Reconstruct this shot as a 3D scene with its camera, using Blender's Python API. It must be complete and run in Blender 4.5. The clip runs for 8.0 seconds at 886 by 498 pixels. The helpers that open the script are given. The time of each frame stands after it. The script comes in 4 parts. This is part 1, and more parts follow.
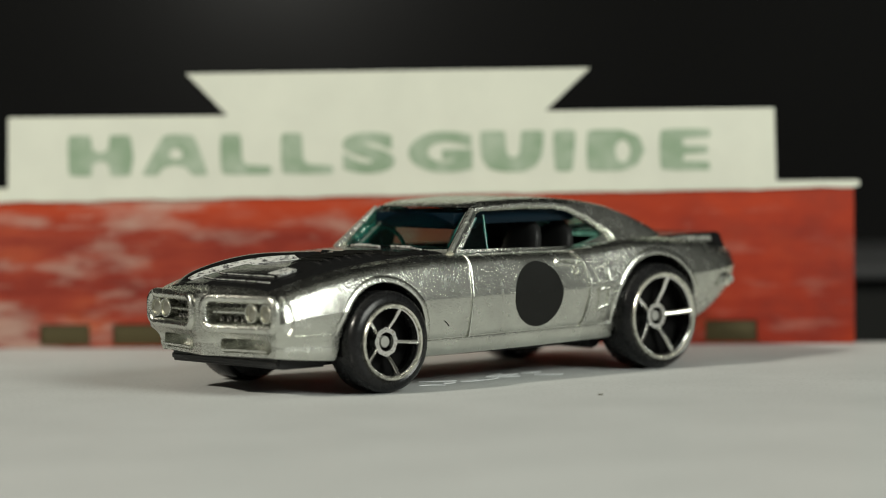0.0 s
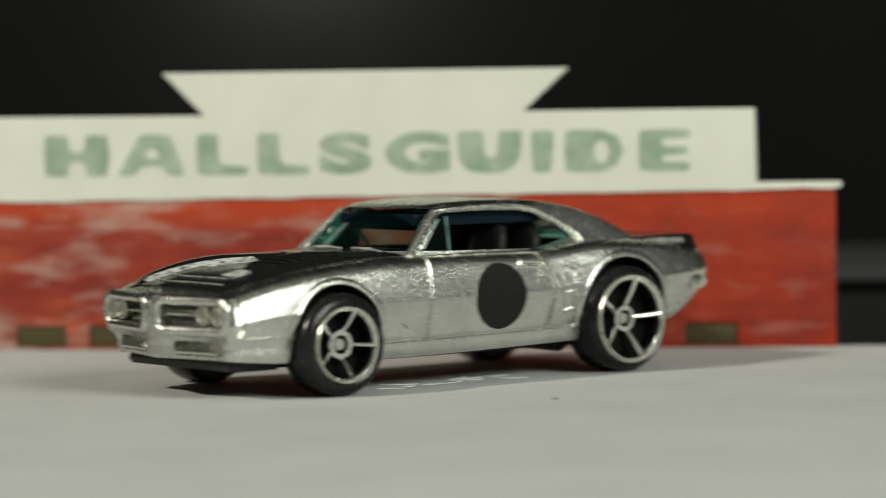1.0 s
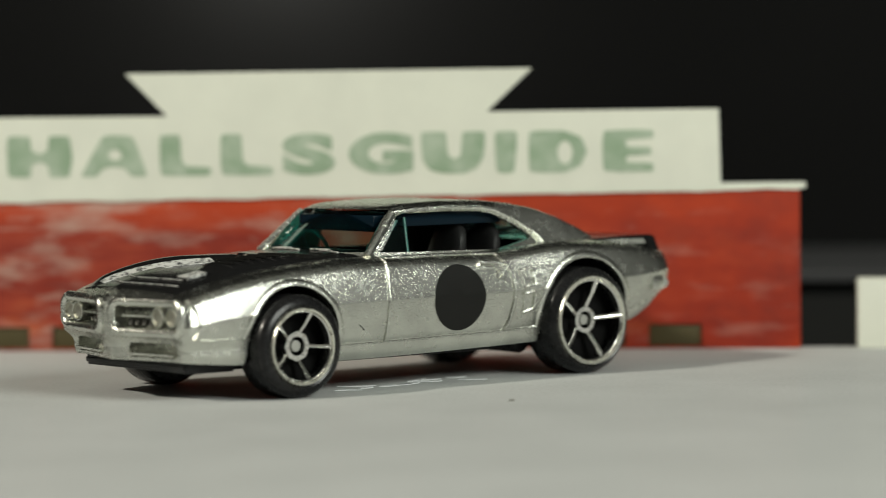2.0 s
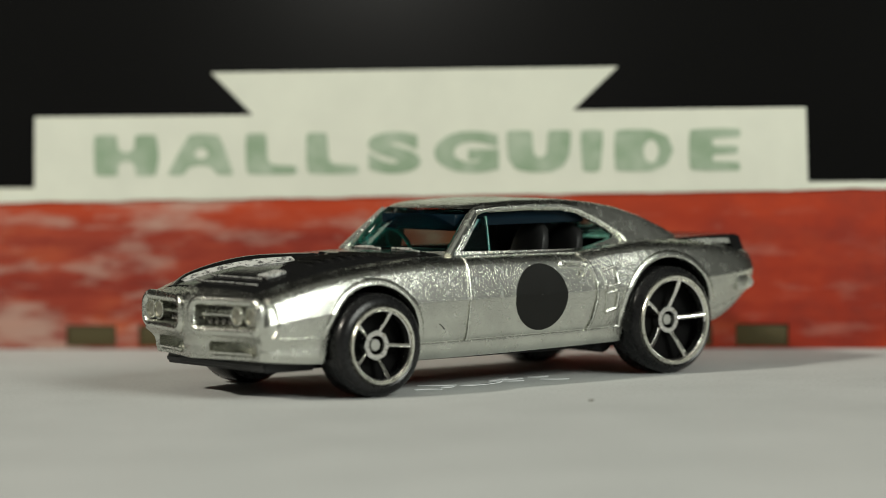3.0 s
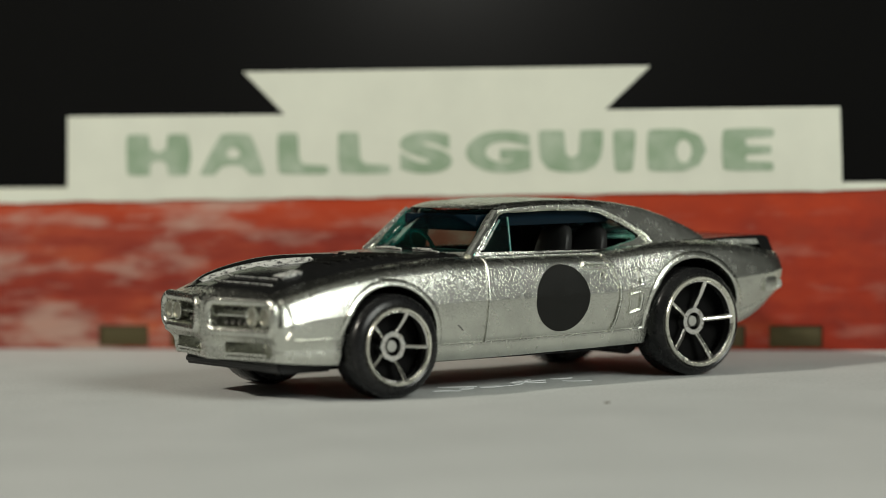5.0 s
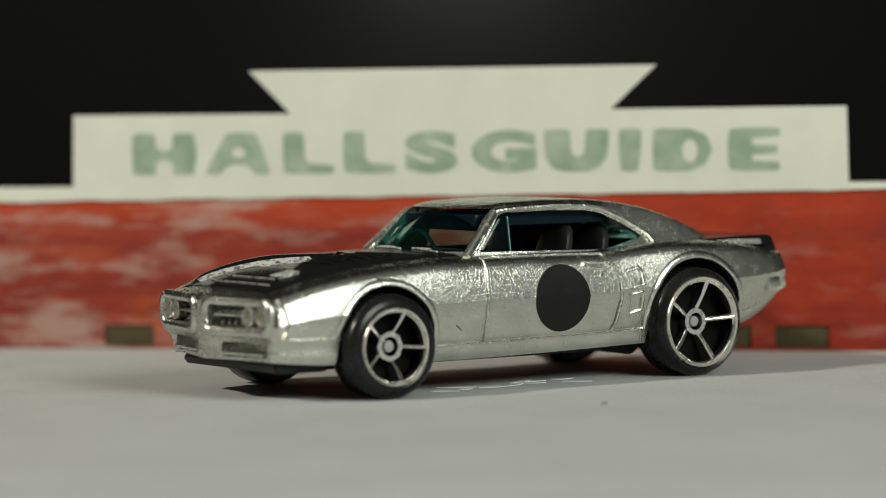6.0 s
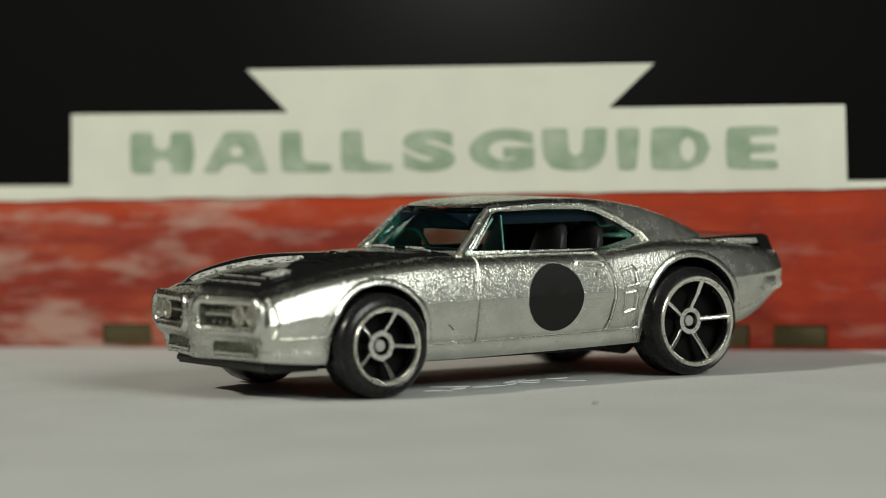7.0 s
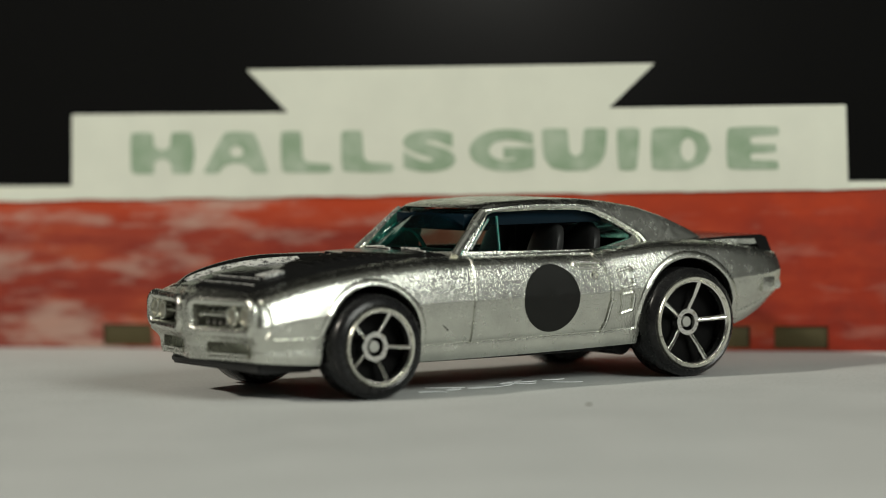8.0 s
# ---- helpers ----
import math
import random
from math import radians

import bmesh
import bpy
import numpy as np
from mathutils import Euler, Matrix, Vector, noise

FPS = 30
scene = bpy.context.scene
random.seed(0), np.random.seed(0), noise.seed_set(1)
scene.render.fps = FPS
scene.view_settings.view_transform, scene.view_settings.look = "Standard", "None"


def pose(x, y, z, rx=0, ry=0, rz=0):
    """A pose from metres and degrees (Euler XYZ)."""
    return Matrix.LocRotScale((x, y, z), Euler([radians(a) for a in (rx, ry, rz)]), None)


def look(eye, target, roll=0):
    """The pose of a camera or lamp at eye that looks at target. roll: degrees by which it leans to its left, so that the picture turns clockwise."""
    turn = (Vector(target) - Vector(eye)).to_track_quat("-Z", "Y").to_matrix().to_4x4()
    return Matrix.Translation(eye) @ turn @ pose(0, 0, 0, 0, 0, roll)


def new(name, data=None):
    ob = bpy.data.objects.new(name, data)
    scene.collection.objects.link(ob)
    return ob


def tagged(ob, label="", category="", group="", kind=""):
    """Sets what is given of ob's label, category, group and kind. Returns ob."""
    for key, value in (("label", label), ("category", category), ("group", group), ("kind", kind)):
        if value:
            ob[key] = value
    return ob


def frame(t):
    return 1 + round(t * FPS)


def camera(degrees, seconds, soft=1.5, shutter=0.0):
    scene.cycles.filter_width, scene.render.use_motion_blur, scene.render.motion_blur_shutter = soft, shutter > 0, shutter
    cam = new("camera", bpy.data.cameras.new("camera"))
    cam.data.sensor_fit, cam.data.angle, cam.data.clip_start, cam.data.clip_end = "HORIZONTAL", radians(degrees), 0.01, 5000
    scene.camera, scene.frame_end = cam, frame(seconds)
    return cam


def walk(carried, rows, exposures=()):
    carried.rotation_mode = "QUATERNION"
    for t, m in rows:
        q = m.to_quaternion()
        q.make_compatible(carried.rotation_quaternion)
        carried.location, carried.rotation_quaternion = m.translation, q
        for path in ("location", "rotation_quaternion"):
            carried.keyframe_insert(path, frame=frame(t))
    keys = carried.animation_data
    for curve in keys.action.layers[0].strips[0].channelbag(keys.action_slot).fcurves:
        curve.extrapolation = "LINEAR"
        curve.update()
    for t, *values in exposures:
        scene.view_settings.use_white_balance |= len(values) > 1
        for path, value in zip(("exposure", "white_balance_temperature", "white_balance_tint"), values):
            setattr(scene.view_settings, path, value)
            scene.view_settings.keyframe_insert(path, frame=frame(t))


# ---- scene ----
import functools

C = 0.01  # one centimetre

# ---- camera: a long lens on a slider that pans slowly ----
cam = camera(16.5, 8.0, soft=0.6, shutter=0.5)
cam.data.dof.use_dof = True
cam.data.dof.focus_distance = 0.351
cam.data.dof.aperture_fstop = 17.5


def aim(x, y, pan, tilt):
    p, q = radians(pan), radians(tilt)
    eye = Vector((x * C, y * C, 0.03243))
    return look(eye, eye + Vector((-math.sin(p) * math.cos(q), math.cos(p) * math.cos(q), math.sin(q))), -0.687)


PATH = [  # seconds, eye x and y in centimetres, pan, tilt in degrees
    (0.00, -2.960, -34.354, -5.740, -2.729),
    (0.10, -2.768, -34.326, -5.461, -2.732),
    (0.20, -2.579, -34.299, -5.202, -2.735),
    (0.30, -2.396, -34.271, -4.955, -2.738),
    (0.40, -2.219, -34.243, -4.713, -2.741),
    (0.50, -2.051, -34.216, -4.466, -2.744),
    (0.60, -1.894, -34.190, -4.265, -2.742),
    (0.70, -1.748, -34.165, -4.089, -2.740),
    (0.80, -1.616, -34.143, -3.928, -2.738),
    (0.90, -1.500, -34.122, -3.828, -2.736),
    (1.00, -1.401, -34.104, -3.999, -2.734),
    (1.10, -1.319, -34.090, -4.538, -2.733),
    (1.20, -1.252, -34.077, -4.766, -2.733),
    (1.35, -1.174, -34.063, -4.833, -2.732),
    (1.60, -1.070, -34.043, -4.737, -2.732),
    (2.00, -0.917, -34.014, -4.008, -2.730),
    (2.30, -0.802, -33.992, -3.230, -2.729),
    (2.40, -0.762, -33.984, -3.016, -2.729),
    (2.50, -0.722, -33.976, -2.750, -2.728),
    (2.70, -0.642, -33.960, -2.306, -2.731),
    (3.00, -0.530, -33.938, -1.858, -2.736),
    (3.50, -0.343, -33.899, -1.378, -2.732),
    (4.00, -0.051, -33.837, -0.791, -2.737),
    (4.50, 0.206, -33.781, -0.304, -2.731),
    (4.70, 0.312, -33.757, -0.114, -2.734),
    (5.20, 0.602, -33.690, 0.377, -2.742),
    (5.80, 0.942, -33.609, 0.933, -2.751),
    (6.00, 1.031, -33.587, 1.068, -2.754),
    (6.50, 1.197, -33.546, 1.245, -2.770),
    (7.00, 1.437, -33.485, 1.612, -2.780),
    (7.50, 1.659, -33.427, 1.943, -2.776),
    (8.00, 1.836, -33.380, 2.194, -2.776),
]
walk(cam, [(t, aim(x, y, p, q)) for t, x, y, p, q in PATH], exposures=[(0.0, 0.08), (2.5, 0.06), (4.0, -0.04), (6.0, -0.08), (8.0, -0.11)])

# ---- light ----
world = bpy.data.worlds.new("world")
scene.world = world
world.use_nodes = True
world.node_tree.nodes["Background"].inputs[0].default_value = (0.9, 0.95, 1.0, 1)
world.node_tree.nodes["Background"].inputs[1].default_value = 0.006


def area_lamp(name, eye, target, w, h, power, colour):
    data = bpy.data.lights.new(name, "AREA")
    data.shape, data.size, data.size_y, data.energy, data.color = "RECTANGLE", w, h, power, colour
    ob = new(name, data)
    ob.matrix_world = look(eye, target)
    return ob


area_lamp("desk_lamp", (-0.84, -0.375, 0.71), (0, 0, 0.01), 0.065, 0.065, 8.4, (1.0, 0.95, 0.81))
area_lamp("window_light", (0.615, -0.665, 0.50), (0, 0, 0.01), 0.48, 0.38, 7.4, (0.96, 1.0, 0.91))

# added unseen light close to the cloth, only for the glow on the backdrop
area_lamp("backdrop_glow_light", (0.004, 0.315, 0.084), (0.004, 0.34, 0.068), 0.02, 0.01, 0.066, (1.0, 0.99, 0.90))


# ---- materials ----
def material(name, colour, rough=0.5, metal=0.0):
    m = bpy.data.materials.new(name)
    m.use_nodes = True
    b = m.node_tree.nodes["Principled BSDF"]
    b.inputs["Base Color"].default_value = (*colour, 1)
    b.inputs["Roughness"].default_value = rough
    b.inputs["Metallic"].default_value = metal
    return m, m.node_tree, b


def noise_node(tree, scale, detail=4.0, rough=0.55, stretch=(1, 1, 1)):
    n = tree.nodes
    co, mp, tx = n.new("ShaderNodeTexCoord"), n.new("ShaderNodeMapping"), n.new("ShaderNodeTexNoise")
    mp.inputs["Scale"].default_value = stretch
    tx.inputs["Scale"].default_value, tx.inputs["Detail"].default_value, tx.inputs["Roughness"].default_value = scale, detail, rough
    tree.links.new(co.outputs["Object"], mp.inputs["Vector"])
    tree.links.new(mp.outputs["Vector"], tx.inputs["Vector"])
    return tx.outputs["Fac"]


def ramp(tree, fac, *stops):
    r = tree.nodes.new("ShaderNodeValToRGB")
    e = r.color_ramp.elements
    while len(e) < len(stops):
        e.new(0.5)
    for k, (p, c) in zip(e, stops):
        k.position, k.color = p, (*c, 1) if len(c) == 3 else c
    tree.links.new(fac, r.inputs["Fac"])
    return r.outputs["Color"]


def mix(tree, fac, a, b):
    m = tree.nodes.new("ShaderNodeMix")
    m.data_type = "RGBA"
    for sock, v in ((m.inputs[0], fac), (m.inputs[6], a), (m.inputs[7], b)):
        if isinstance(v, (int, float)):
            sock.default_value = v
        elif isinstance(v, tuple):
            sock.default_value = (*v, 1)
        else:
            tree.links.new(v, sock)
    return m.outputs[2]


def bump(tree, bsdf, height, strength, distance):
    b = tree.nodes.new("ShaderNodeBump")
    b.inputs["Strength"].default_value, b.inputs["Distance"].default_value = strength, distance
    tree.links.new(height, b.inputs["Height"])
    tree.links.new(b.outputs["Normal"], bsdf.inputs["Normal"])


def grey(v):
    return (v, v, v)


def metal_cast(name, base, rough, grain):
    """Bare tumbled casting: fine pebbled grain, a little tarnish, hardly any pits."""
    m, t, b = material(name, base, rough, 1.0)
    fine, mid, coarse = noise_node(t, 5000, 2, 0.5), noise_node(t, 2500, 2, 0.5), noise_node(t, 260, 5, 0.6)
    col = mix(t, ramp(t, coarse, (0.42, grey(0)), (0.62, grey(1))), base, tuple(c * 0.87 for c in base))
    pits = ramp(t, noise_node(t, 3600, 3, 0.6), (0.62, grey(0)), (0.74, grey(0.18)))
    col = mix(t, pits, col, tuple(c * 0.5 for c in base))
    t.links.new(col, b.inputs["Base Color"])
    rr = ramp(t, noise_node(t, 900, 4), (0.3, grey(rough - 0.04)), (0.75, grey(rough + 0.05)))
    t.links.new(rr, b.inputs["Roughness"])
    both = t.nodes.new("ShaderNodeMath")
    t.links.new(mid, both.inputs[0])
    both.operation = "MULTIPLY_ADD"
    both.inputs[1].default_value = 0.16
    t.links.new(fine, both.inputs[2])
    bump(t, b, both.outputs[0], grain, 0.00010)
    return m


M_METAL = metal_cast("bare_cast_metal", (0.755, 0.765, 0.705), 0.25, 0.50)
M_SHINY = metal_cast("smooth_cast_metal", (0.86, 0.865, 0.80), 0.20, 0.36)

M_CHROME, t_, b_ = material("worn_chrome", (0.85, 0.83, 0.78), 0.11, 1.0)
t_.links.new(ramp(t_, noise_node(t_, 1500, 4), (0.30, (0.55, 0.50, 0.42)), (0.40, (0.97, 0.96, 0.93))), b_.inputs["Base Color"])
bump(t_, b_, noise_node(t_, 2400, 3), 0.35, 0.0001)

M_BLACK, t_, b_ = material("black_paint", (0.010, 0.010, 0.010), 0.22)
b_.inputs["Specular IOR Level"].default_value = 0.10
t_.links.new(ramp(t_, noise_node(t_, 1800, 4), (0.35, grey(0.10)), (0.7, grey(0.22))), b_.inputs["Roughness"])
bump(t_, b_, noise_node(t_, 2600, 3), 0.22, 0.0001)

M_SCOOP, t_, b_ = material("worn_black_paint", (0.022, 0.022, 0.020), 0.2)
b_.inputs["Specular IOR Level"].default_value = 0.08
t_.links.new(ramp(t_, noise_node(t_, 2200, 4), (0.60, (0.011, 0.011, 0.010)), (0.76, (0.07, 0.07, 0.065))), b_.inputs["Base Color"])
bump(t_, b_, noise_node(t_, 2600, 3), 0.3, 0.0001)

M_ROUNDEL, t_, b_ = material("black_print", (0.012, 0.012, 0.011), 0.42)
b_.inputs["Specular IOR Level"].default_value = 0.18
bump(t_, b_, noise_node(t_, 2600, 3), 0.2, 0.0001)

M_PLASTIC, t_, b_ = material("black_plastic", (0.020, 0.020, 0.021), 0.40)
b_.inputs["Specular IOR Level"].default_value = 0.25
bump(t_, b_, noise_node(t_, 1400, 3), 0.15, 0.0001)

M_SEAT, t_, b_ = material("dark_seat_plastic", (0.020, 0.020, 0.020), 0.36)
b_.inputs["Specular IOR Level"].default_value = 0.18
bump(t_, b_, noise_node(t_, 1400, 3), 0.15, 0.0001)

M_TYRE, t_, b_ = material("tyre_plastic", (0.010, 0.010, 0.0105), 0.34)
b_.inputs["Specular IOR Level"].default_value = 0.30
t_.links.new(ramp(t_, noise_node(t_, 700, 4), (0.3, grey(0.20)), (0.7, grey(0.34))), b_.inputs["Roughness"])

# near-black that puts the shade of deep recesses into the colour
M_DARK, t_, b_ = material("recess_shade_black", (0.005, 0.005, 0.005), 0.8)
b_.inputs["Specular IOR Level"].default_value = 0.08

M_SCREEN, t_, b_ = material("teal_windshield_plastic", (0.26, 0.66, 0.64), 0.04)
b_.inputs["Transmission Weight"].default_value = 1.0
b_.inputs["IOR"].default_value = 1.33

M_TEAL, t_, b_ = material("thick_teal_plastic", (0.05, 0.30, 0.255), 0.14)
b_.inputs["Transmission Weight"].default_value = 0.45
b_.inputs["IOR"].default_value = 1.33

# pale tint for light refracted in the clear plastic
M_PALE, t_, b_ = material("pale_refraction_teal", (0.50, 0.66, 0.62), 0.2)
b_.inputs["Transmission Weight"].default_value = 0.3

M_RIM, t_, b_ = material("bright_teal_plastic", (0.10, 0.52, 0.45), 0.12)
b_.inputs["Transmission Weight"].default_value = 0.35

M_NAVY, t_, b_ = material("dark_teal_plastic", (0.004, 0.012, 0.020), 0.2)
b_.inputs["Specular IOR Level"].default_value = 0.12

M_STRIPE, t_, b_ = material("chipped_silver", (0.62, 0.62, 0.60), 0.36, 0.3)
t_.links.new(ramp(t_, noise_node(t_, 1900, 5, 0.65), (0.37, (0.07, 0.07, 0.07)), (0.52, (0.74, 0.74, 0.71))), b_.inputs["Base Color"])
bump(t_, b_, noise_node(t_, 3000, 3), 0.8, 0.0001)

M_LIP, t_, b_ = material("rubbed_foil", (0.74, 0.73, 0.62), 0.26, 0.85)
t_.links.new(ramp(t_, noise_node(t_, 1700, 5, 0.65), (0.34, (0.22, 0.21, 0.17)), (0.44, (0.86, 0.85, 0.75))), b_.inputs["Base Color"])
bump(t_, b_, noise_node(t_, 2400, 3), 0.4, 0.0001)

M_CAP, t_, b_ = material("grey_axle_end", (0.42, 0.42, 0.39), 0.5, 0.5)

M_TABLE, t_, b_ = material("tabletop", (0.66, 0.67, 0.64), 0.4)
b_.inputs["Specular IOR Level"].default_value = 0.0
t_.links.new(ramp(t_, noise_node(t_, 60, 6), (0.3, (0.50, 0.515, 0.51)), (0.7, (0.56, 0.575, 0.57))), b_.inputs["Base Color"])
sheet_tone = b_.inputs["Base Color"].links[0].from_socket
fleck = ramp(t_, noise_node(t_, 2200, 4, 0.65), (0.36, grey(0.35)), (0.52, grey(0)))  # paper fibre
t_.links.new(mix(t_, fleck, sheet_tone, (0.36, 0.37, 0.355)), b_.inputs["Base Color"])
t_.links.new(ramp(t_, noise_node(t_, 90, 4), (0.3, grey(0.50)), (0.7, grey(0.60))), b_.inputs["Roughness"])
bump(t_, b_, noise_node(t_, 1500, 3), 0.12, 0.0001)

sheen, blend = t_.nodes.new("ShaderNodeBsdfGlossy"), t_.nodes.new("ShaderNodeMixShader")  # a weak satin sheen
sheen.inputs["Roughness"].default_value = 0.16
blend.inputs[0].default_value = 0.04
t_.links.new(b_.outputs[0], blend.inputs[1])
t_.links.new(sheen.outputs[0], blend.inputs[2])
t_.links.new(blend.outputs[0], t_.nodes["Material Output"].inputs["Surface"])

M_WHITE, t_, b_ = material("white_card", (0.74, 0.73, 0.66), 0.6)
t_.links.new(ramp(t_, noise_node(t_, 120, 4), (0.3, (0.67, 0.685, 0.60)), (0.7, (0.73, 0.745, 0.65))), b_.inputs["Base Color"])

M_GREEN, t_, b_ = material("faded_green_print", (0.20, 0.31, 0.21), 0.6)
t_.links.new(ramp(t_, noise_node(t_, 300, 4), (0.36, (0.26, 0.36, 0.245)), (0.68, (0.41, 0.49, 0.385))), b_.inputs["Base Color"])

M_RED, t_, b_ = material("painted_brick_card", (0.4, 0.06, 0.03), 0.5)
reds = ramp(t_, noise_node(t_, 70, 6, 0.6, (1, 1, 2.6)), (0.30, (0.13, 0.016, 0.011)), (0.44, (0.26, 0.037, 0.022)), (0.56, (0.34, 0.056, 0.029)), (0.68, (0.43, 0.090, 0.036)))
streak = ramp(t_, noise_node(t_, 160, 4, 0.6, (0.35, 1, 3.0)), (0.40, grey(0)), (0.60, grey(0.7)))
b_.inputs["Specular IOR Level"].default_value = 0.2
worn = t_.nodes.new("ShaderNodeMath")  # more worn towards one end
worn.operation = "MULTIPLY_ADD"
spot = t_.nodes.new("ShaderNodeTexCoord")
parts = t_.nodes.new("ShaderNodeSeparateXYZ")
t_.links.new(spot.outputs["Object"], parts.inputs[0])
t_.links.new(parts.outputs[0], worn.inputs[0])
worn.inputs[1].default_value = -0.75
t_.links.new(noise_node(t_, 58, 5, 0.62, (0.9, 1, 3.6)), worn.inputs[2])
fresh = t_.nodes.new("ShaderNodeMath")  # fresher orange-red paint at the other end
fresh.operation, fresh.use_clamp = "MULTIPLY_ADD", True
t_.links.new(parts.outputs[0], fresh.inputs[0])
fresh.inputs[1].default_value, fresh.inputs[2].default_value = 9.0, 0.12
reds = mix(t_, streak, reds, (0.20, 0.026, 0.018))
coat = ramp(t_, parts.outputs[2], (0.0165, grey(0)), (0.0195, grey(0.75)))  # a last orange brush stroke along the top
reds = mix(t_, coat, reds, (0.46, 0.056, 0.016))
pale = ramp(t_, worn.outputs[0], (0.52, grey(0)), (0.66, grey(0.72)))
thin = ramp(t_, noise_node(t_, 130, 5, 0.6, (0.5, 1, 3.0)), (0.58, grey(0)), (0.74, grey(0.5)))  # thin pale scuffs all along
reds = mix(t_, thin, reds, (0.46, 0.27, 0.225))
reds = mix(t_, pale, reds, (0.46, 0.325, 0.27))
brushed = ramp(t_, noise_node(t_, 75, 6, 0.66, (1.1, 1, 1.5)), (0.34, (0.185, 0.021, 0.014)), (0.50, (0.30, 0.027, 0.010)), (0.66, (0.42, 0.042, 0.010)))
t_.links.new(mix(t_, fresh.outputs[0], reds, brushed), b_.inputs["Base Color"])

M_WINDOW, t_, b_ = material("olive_brown_card", (0.060, 0.047, 0.014), 0.6)
M_CLOTH, t_, b_ = material("black_backdrop", (0.004, 0.004, 0.0035), 0.75)
t_.links.new(ramp(t_, noise_node(t_, 9, 4), (0.3, grey(0.0022)), (0.7, grey(0.004))), b_.inputs["Base Color"])
b_.inputs["Specular IOR Level"].default_value = 0.1
M_ROOM, t_, b_ = material("room_paint", (0.10, 0.10, 0.10), 0.9)
t_.links.new(ramp(t_, noise_node(t_, 3, 4), (0.3, grey(0.08)), (0.7, grey(0.11))), b_.inputs["Base Color"])
M_CEIL, t_, b_ = material("ceiling_paint", (0.45, 0.45, 0.43), 0.9)
# lighter grey for the lit top of the dark cabinet, and for table legs
M_BOXTOP, t_, b_ = material("dark_grey_case", (0.042, 0.043, 0.045), 0.5)
b_.inputs["Specular IOR Level"].default_value = 0.25
M_CASE, t_, b_ = material("black_case", (0.011, 0.0115, 0.011), 0.6)
b_.inputs["Specular IOR Level"].default_value = 0.1
M_MARK, t_, b_ = material("white_mark", (0.84, 0.86, 0.87), 0.5)
M_LAMPGLASS, t_, b_ = material("lamp_lens_metal", (0.36, 0.355, 0.30), 0.30, 0.75)
M_GRILLE, t_, b_ = material("dull_cast_grille", (0.13, 0.13, 0.12), 0.5, 0.8)


# ---- mesh helpers ----
def finish(bm, name, mat, smooth=35.0):
    bmesh.ops.recalc_face_normals(bm, faces=bm.faces)
    me = bpy.data.meshes.new(name)
    bm.to_mesh(me)
    bm.free()
    for m in (mat if isinstance(mat, (list, tuple)) else [mat]):
        me.materials.append(m)
    me.polygons.foreach_set("use_smooth", [False] * len(me.polygons))
    if smooth:
        me.polygons.foreach_set("use_smooth", [True] * len(me.polygons))
        me.set_sharp_from_angle(angle=radians(smooth))
    return me


def part(name, bm, mat, parent, label="", smooth=35.0):
    """One mesh object under a thing or a part, from a bmesh in centimetres."""
    bmesh.ops.scale(bm, vec=(C, C, C), verts=bm.verts)
    ob = new(name, finish(bm, name, mat, smooth))
    ob.parent = parent
    return tagged(ob, label)


def thing(name, bm, mat, label, category, group="", kind="", smooth=35.0):
    bmesh.ops.scale(bm, vec=(C, C, C), verts=bm.verts)
    return tagged(new(name, finish(bm, name, mat, smooth)), label, category, group, kind)


def box(bm, x0, x1, y0, y1, z0, z1, bevel=0.0):
    r = bmesh.ops.create_cube(bm, size=1.0)
    for v in r["verts"]:
        v.co = Vector((x0 + (v.co.x + 0.5) * (x1 - x0), y0 + (v.co.y + 0.5) * (y1 - y0), z0 + (v.co.z + 0.5) * (z1 - z0)))
    if bevel:
        edges = list({e for v in r["verts"] for e in v.link_edges})
        bmesh.ops.bevel(bm, geom=edges, offset=bevel, segments=2, affect="EDGES", profile=0.6)
    return bm


def lathe(bm, profile, n=48, m=None):
    """Revolve (radius, depth) pairs about the y axis."""
    m = m or Matrix()
    rings = []
    for r, d in profile:
        if r < 1e-6:
            rings.append([bm.verts.new(m @ Vector((0, d, 0)))])
        else:
            rings.append([bm.verts.new(m @ Vector((r * math.cos(a), d, r * math.sin(a)))) for a in (2 * math.pi * k / n for k in range(n))])
    for a, b in zip(rings, rings[1:]):
        for k in range(n):
            l = (k + 1) % n
            if len(a) == 1 and len(b) == 1:
                continue
            if len(a) == 1:
                bm.faces.new((a[0], b[l], b[k]))
            elif len(b) == 1:
                bm.faces.new((a[k], a[l], b[0]))
            else:
                bm.faces.new((a[k], a[l], b[l], b[k]))
    return bm


def prism(bm, outline, place, a, b):
    """A closed outline of (p, q) pairs, pushed from a to b; place(p, q, d) gives the point."""
    lo = [bm.verts.new(place(p, q, a)) for p, q in outline]
    hi = [bm.verts.new(place(p, q, b)) for p, q in outline]
    n = len(outline)
    bm.faces.new(lo)
    bm.faces.new(hi[::-1])
    for k in range(n):
        bm.faces.new((lo[k], hi[k], hi[(k + 1) % n], lo[(k + 1) % n]))
    return bm


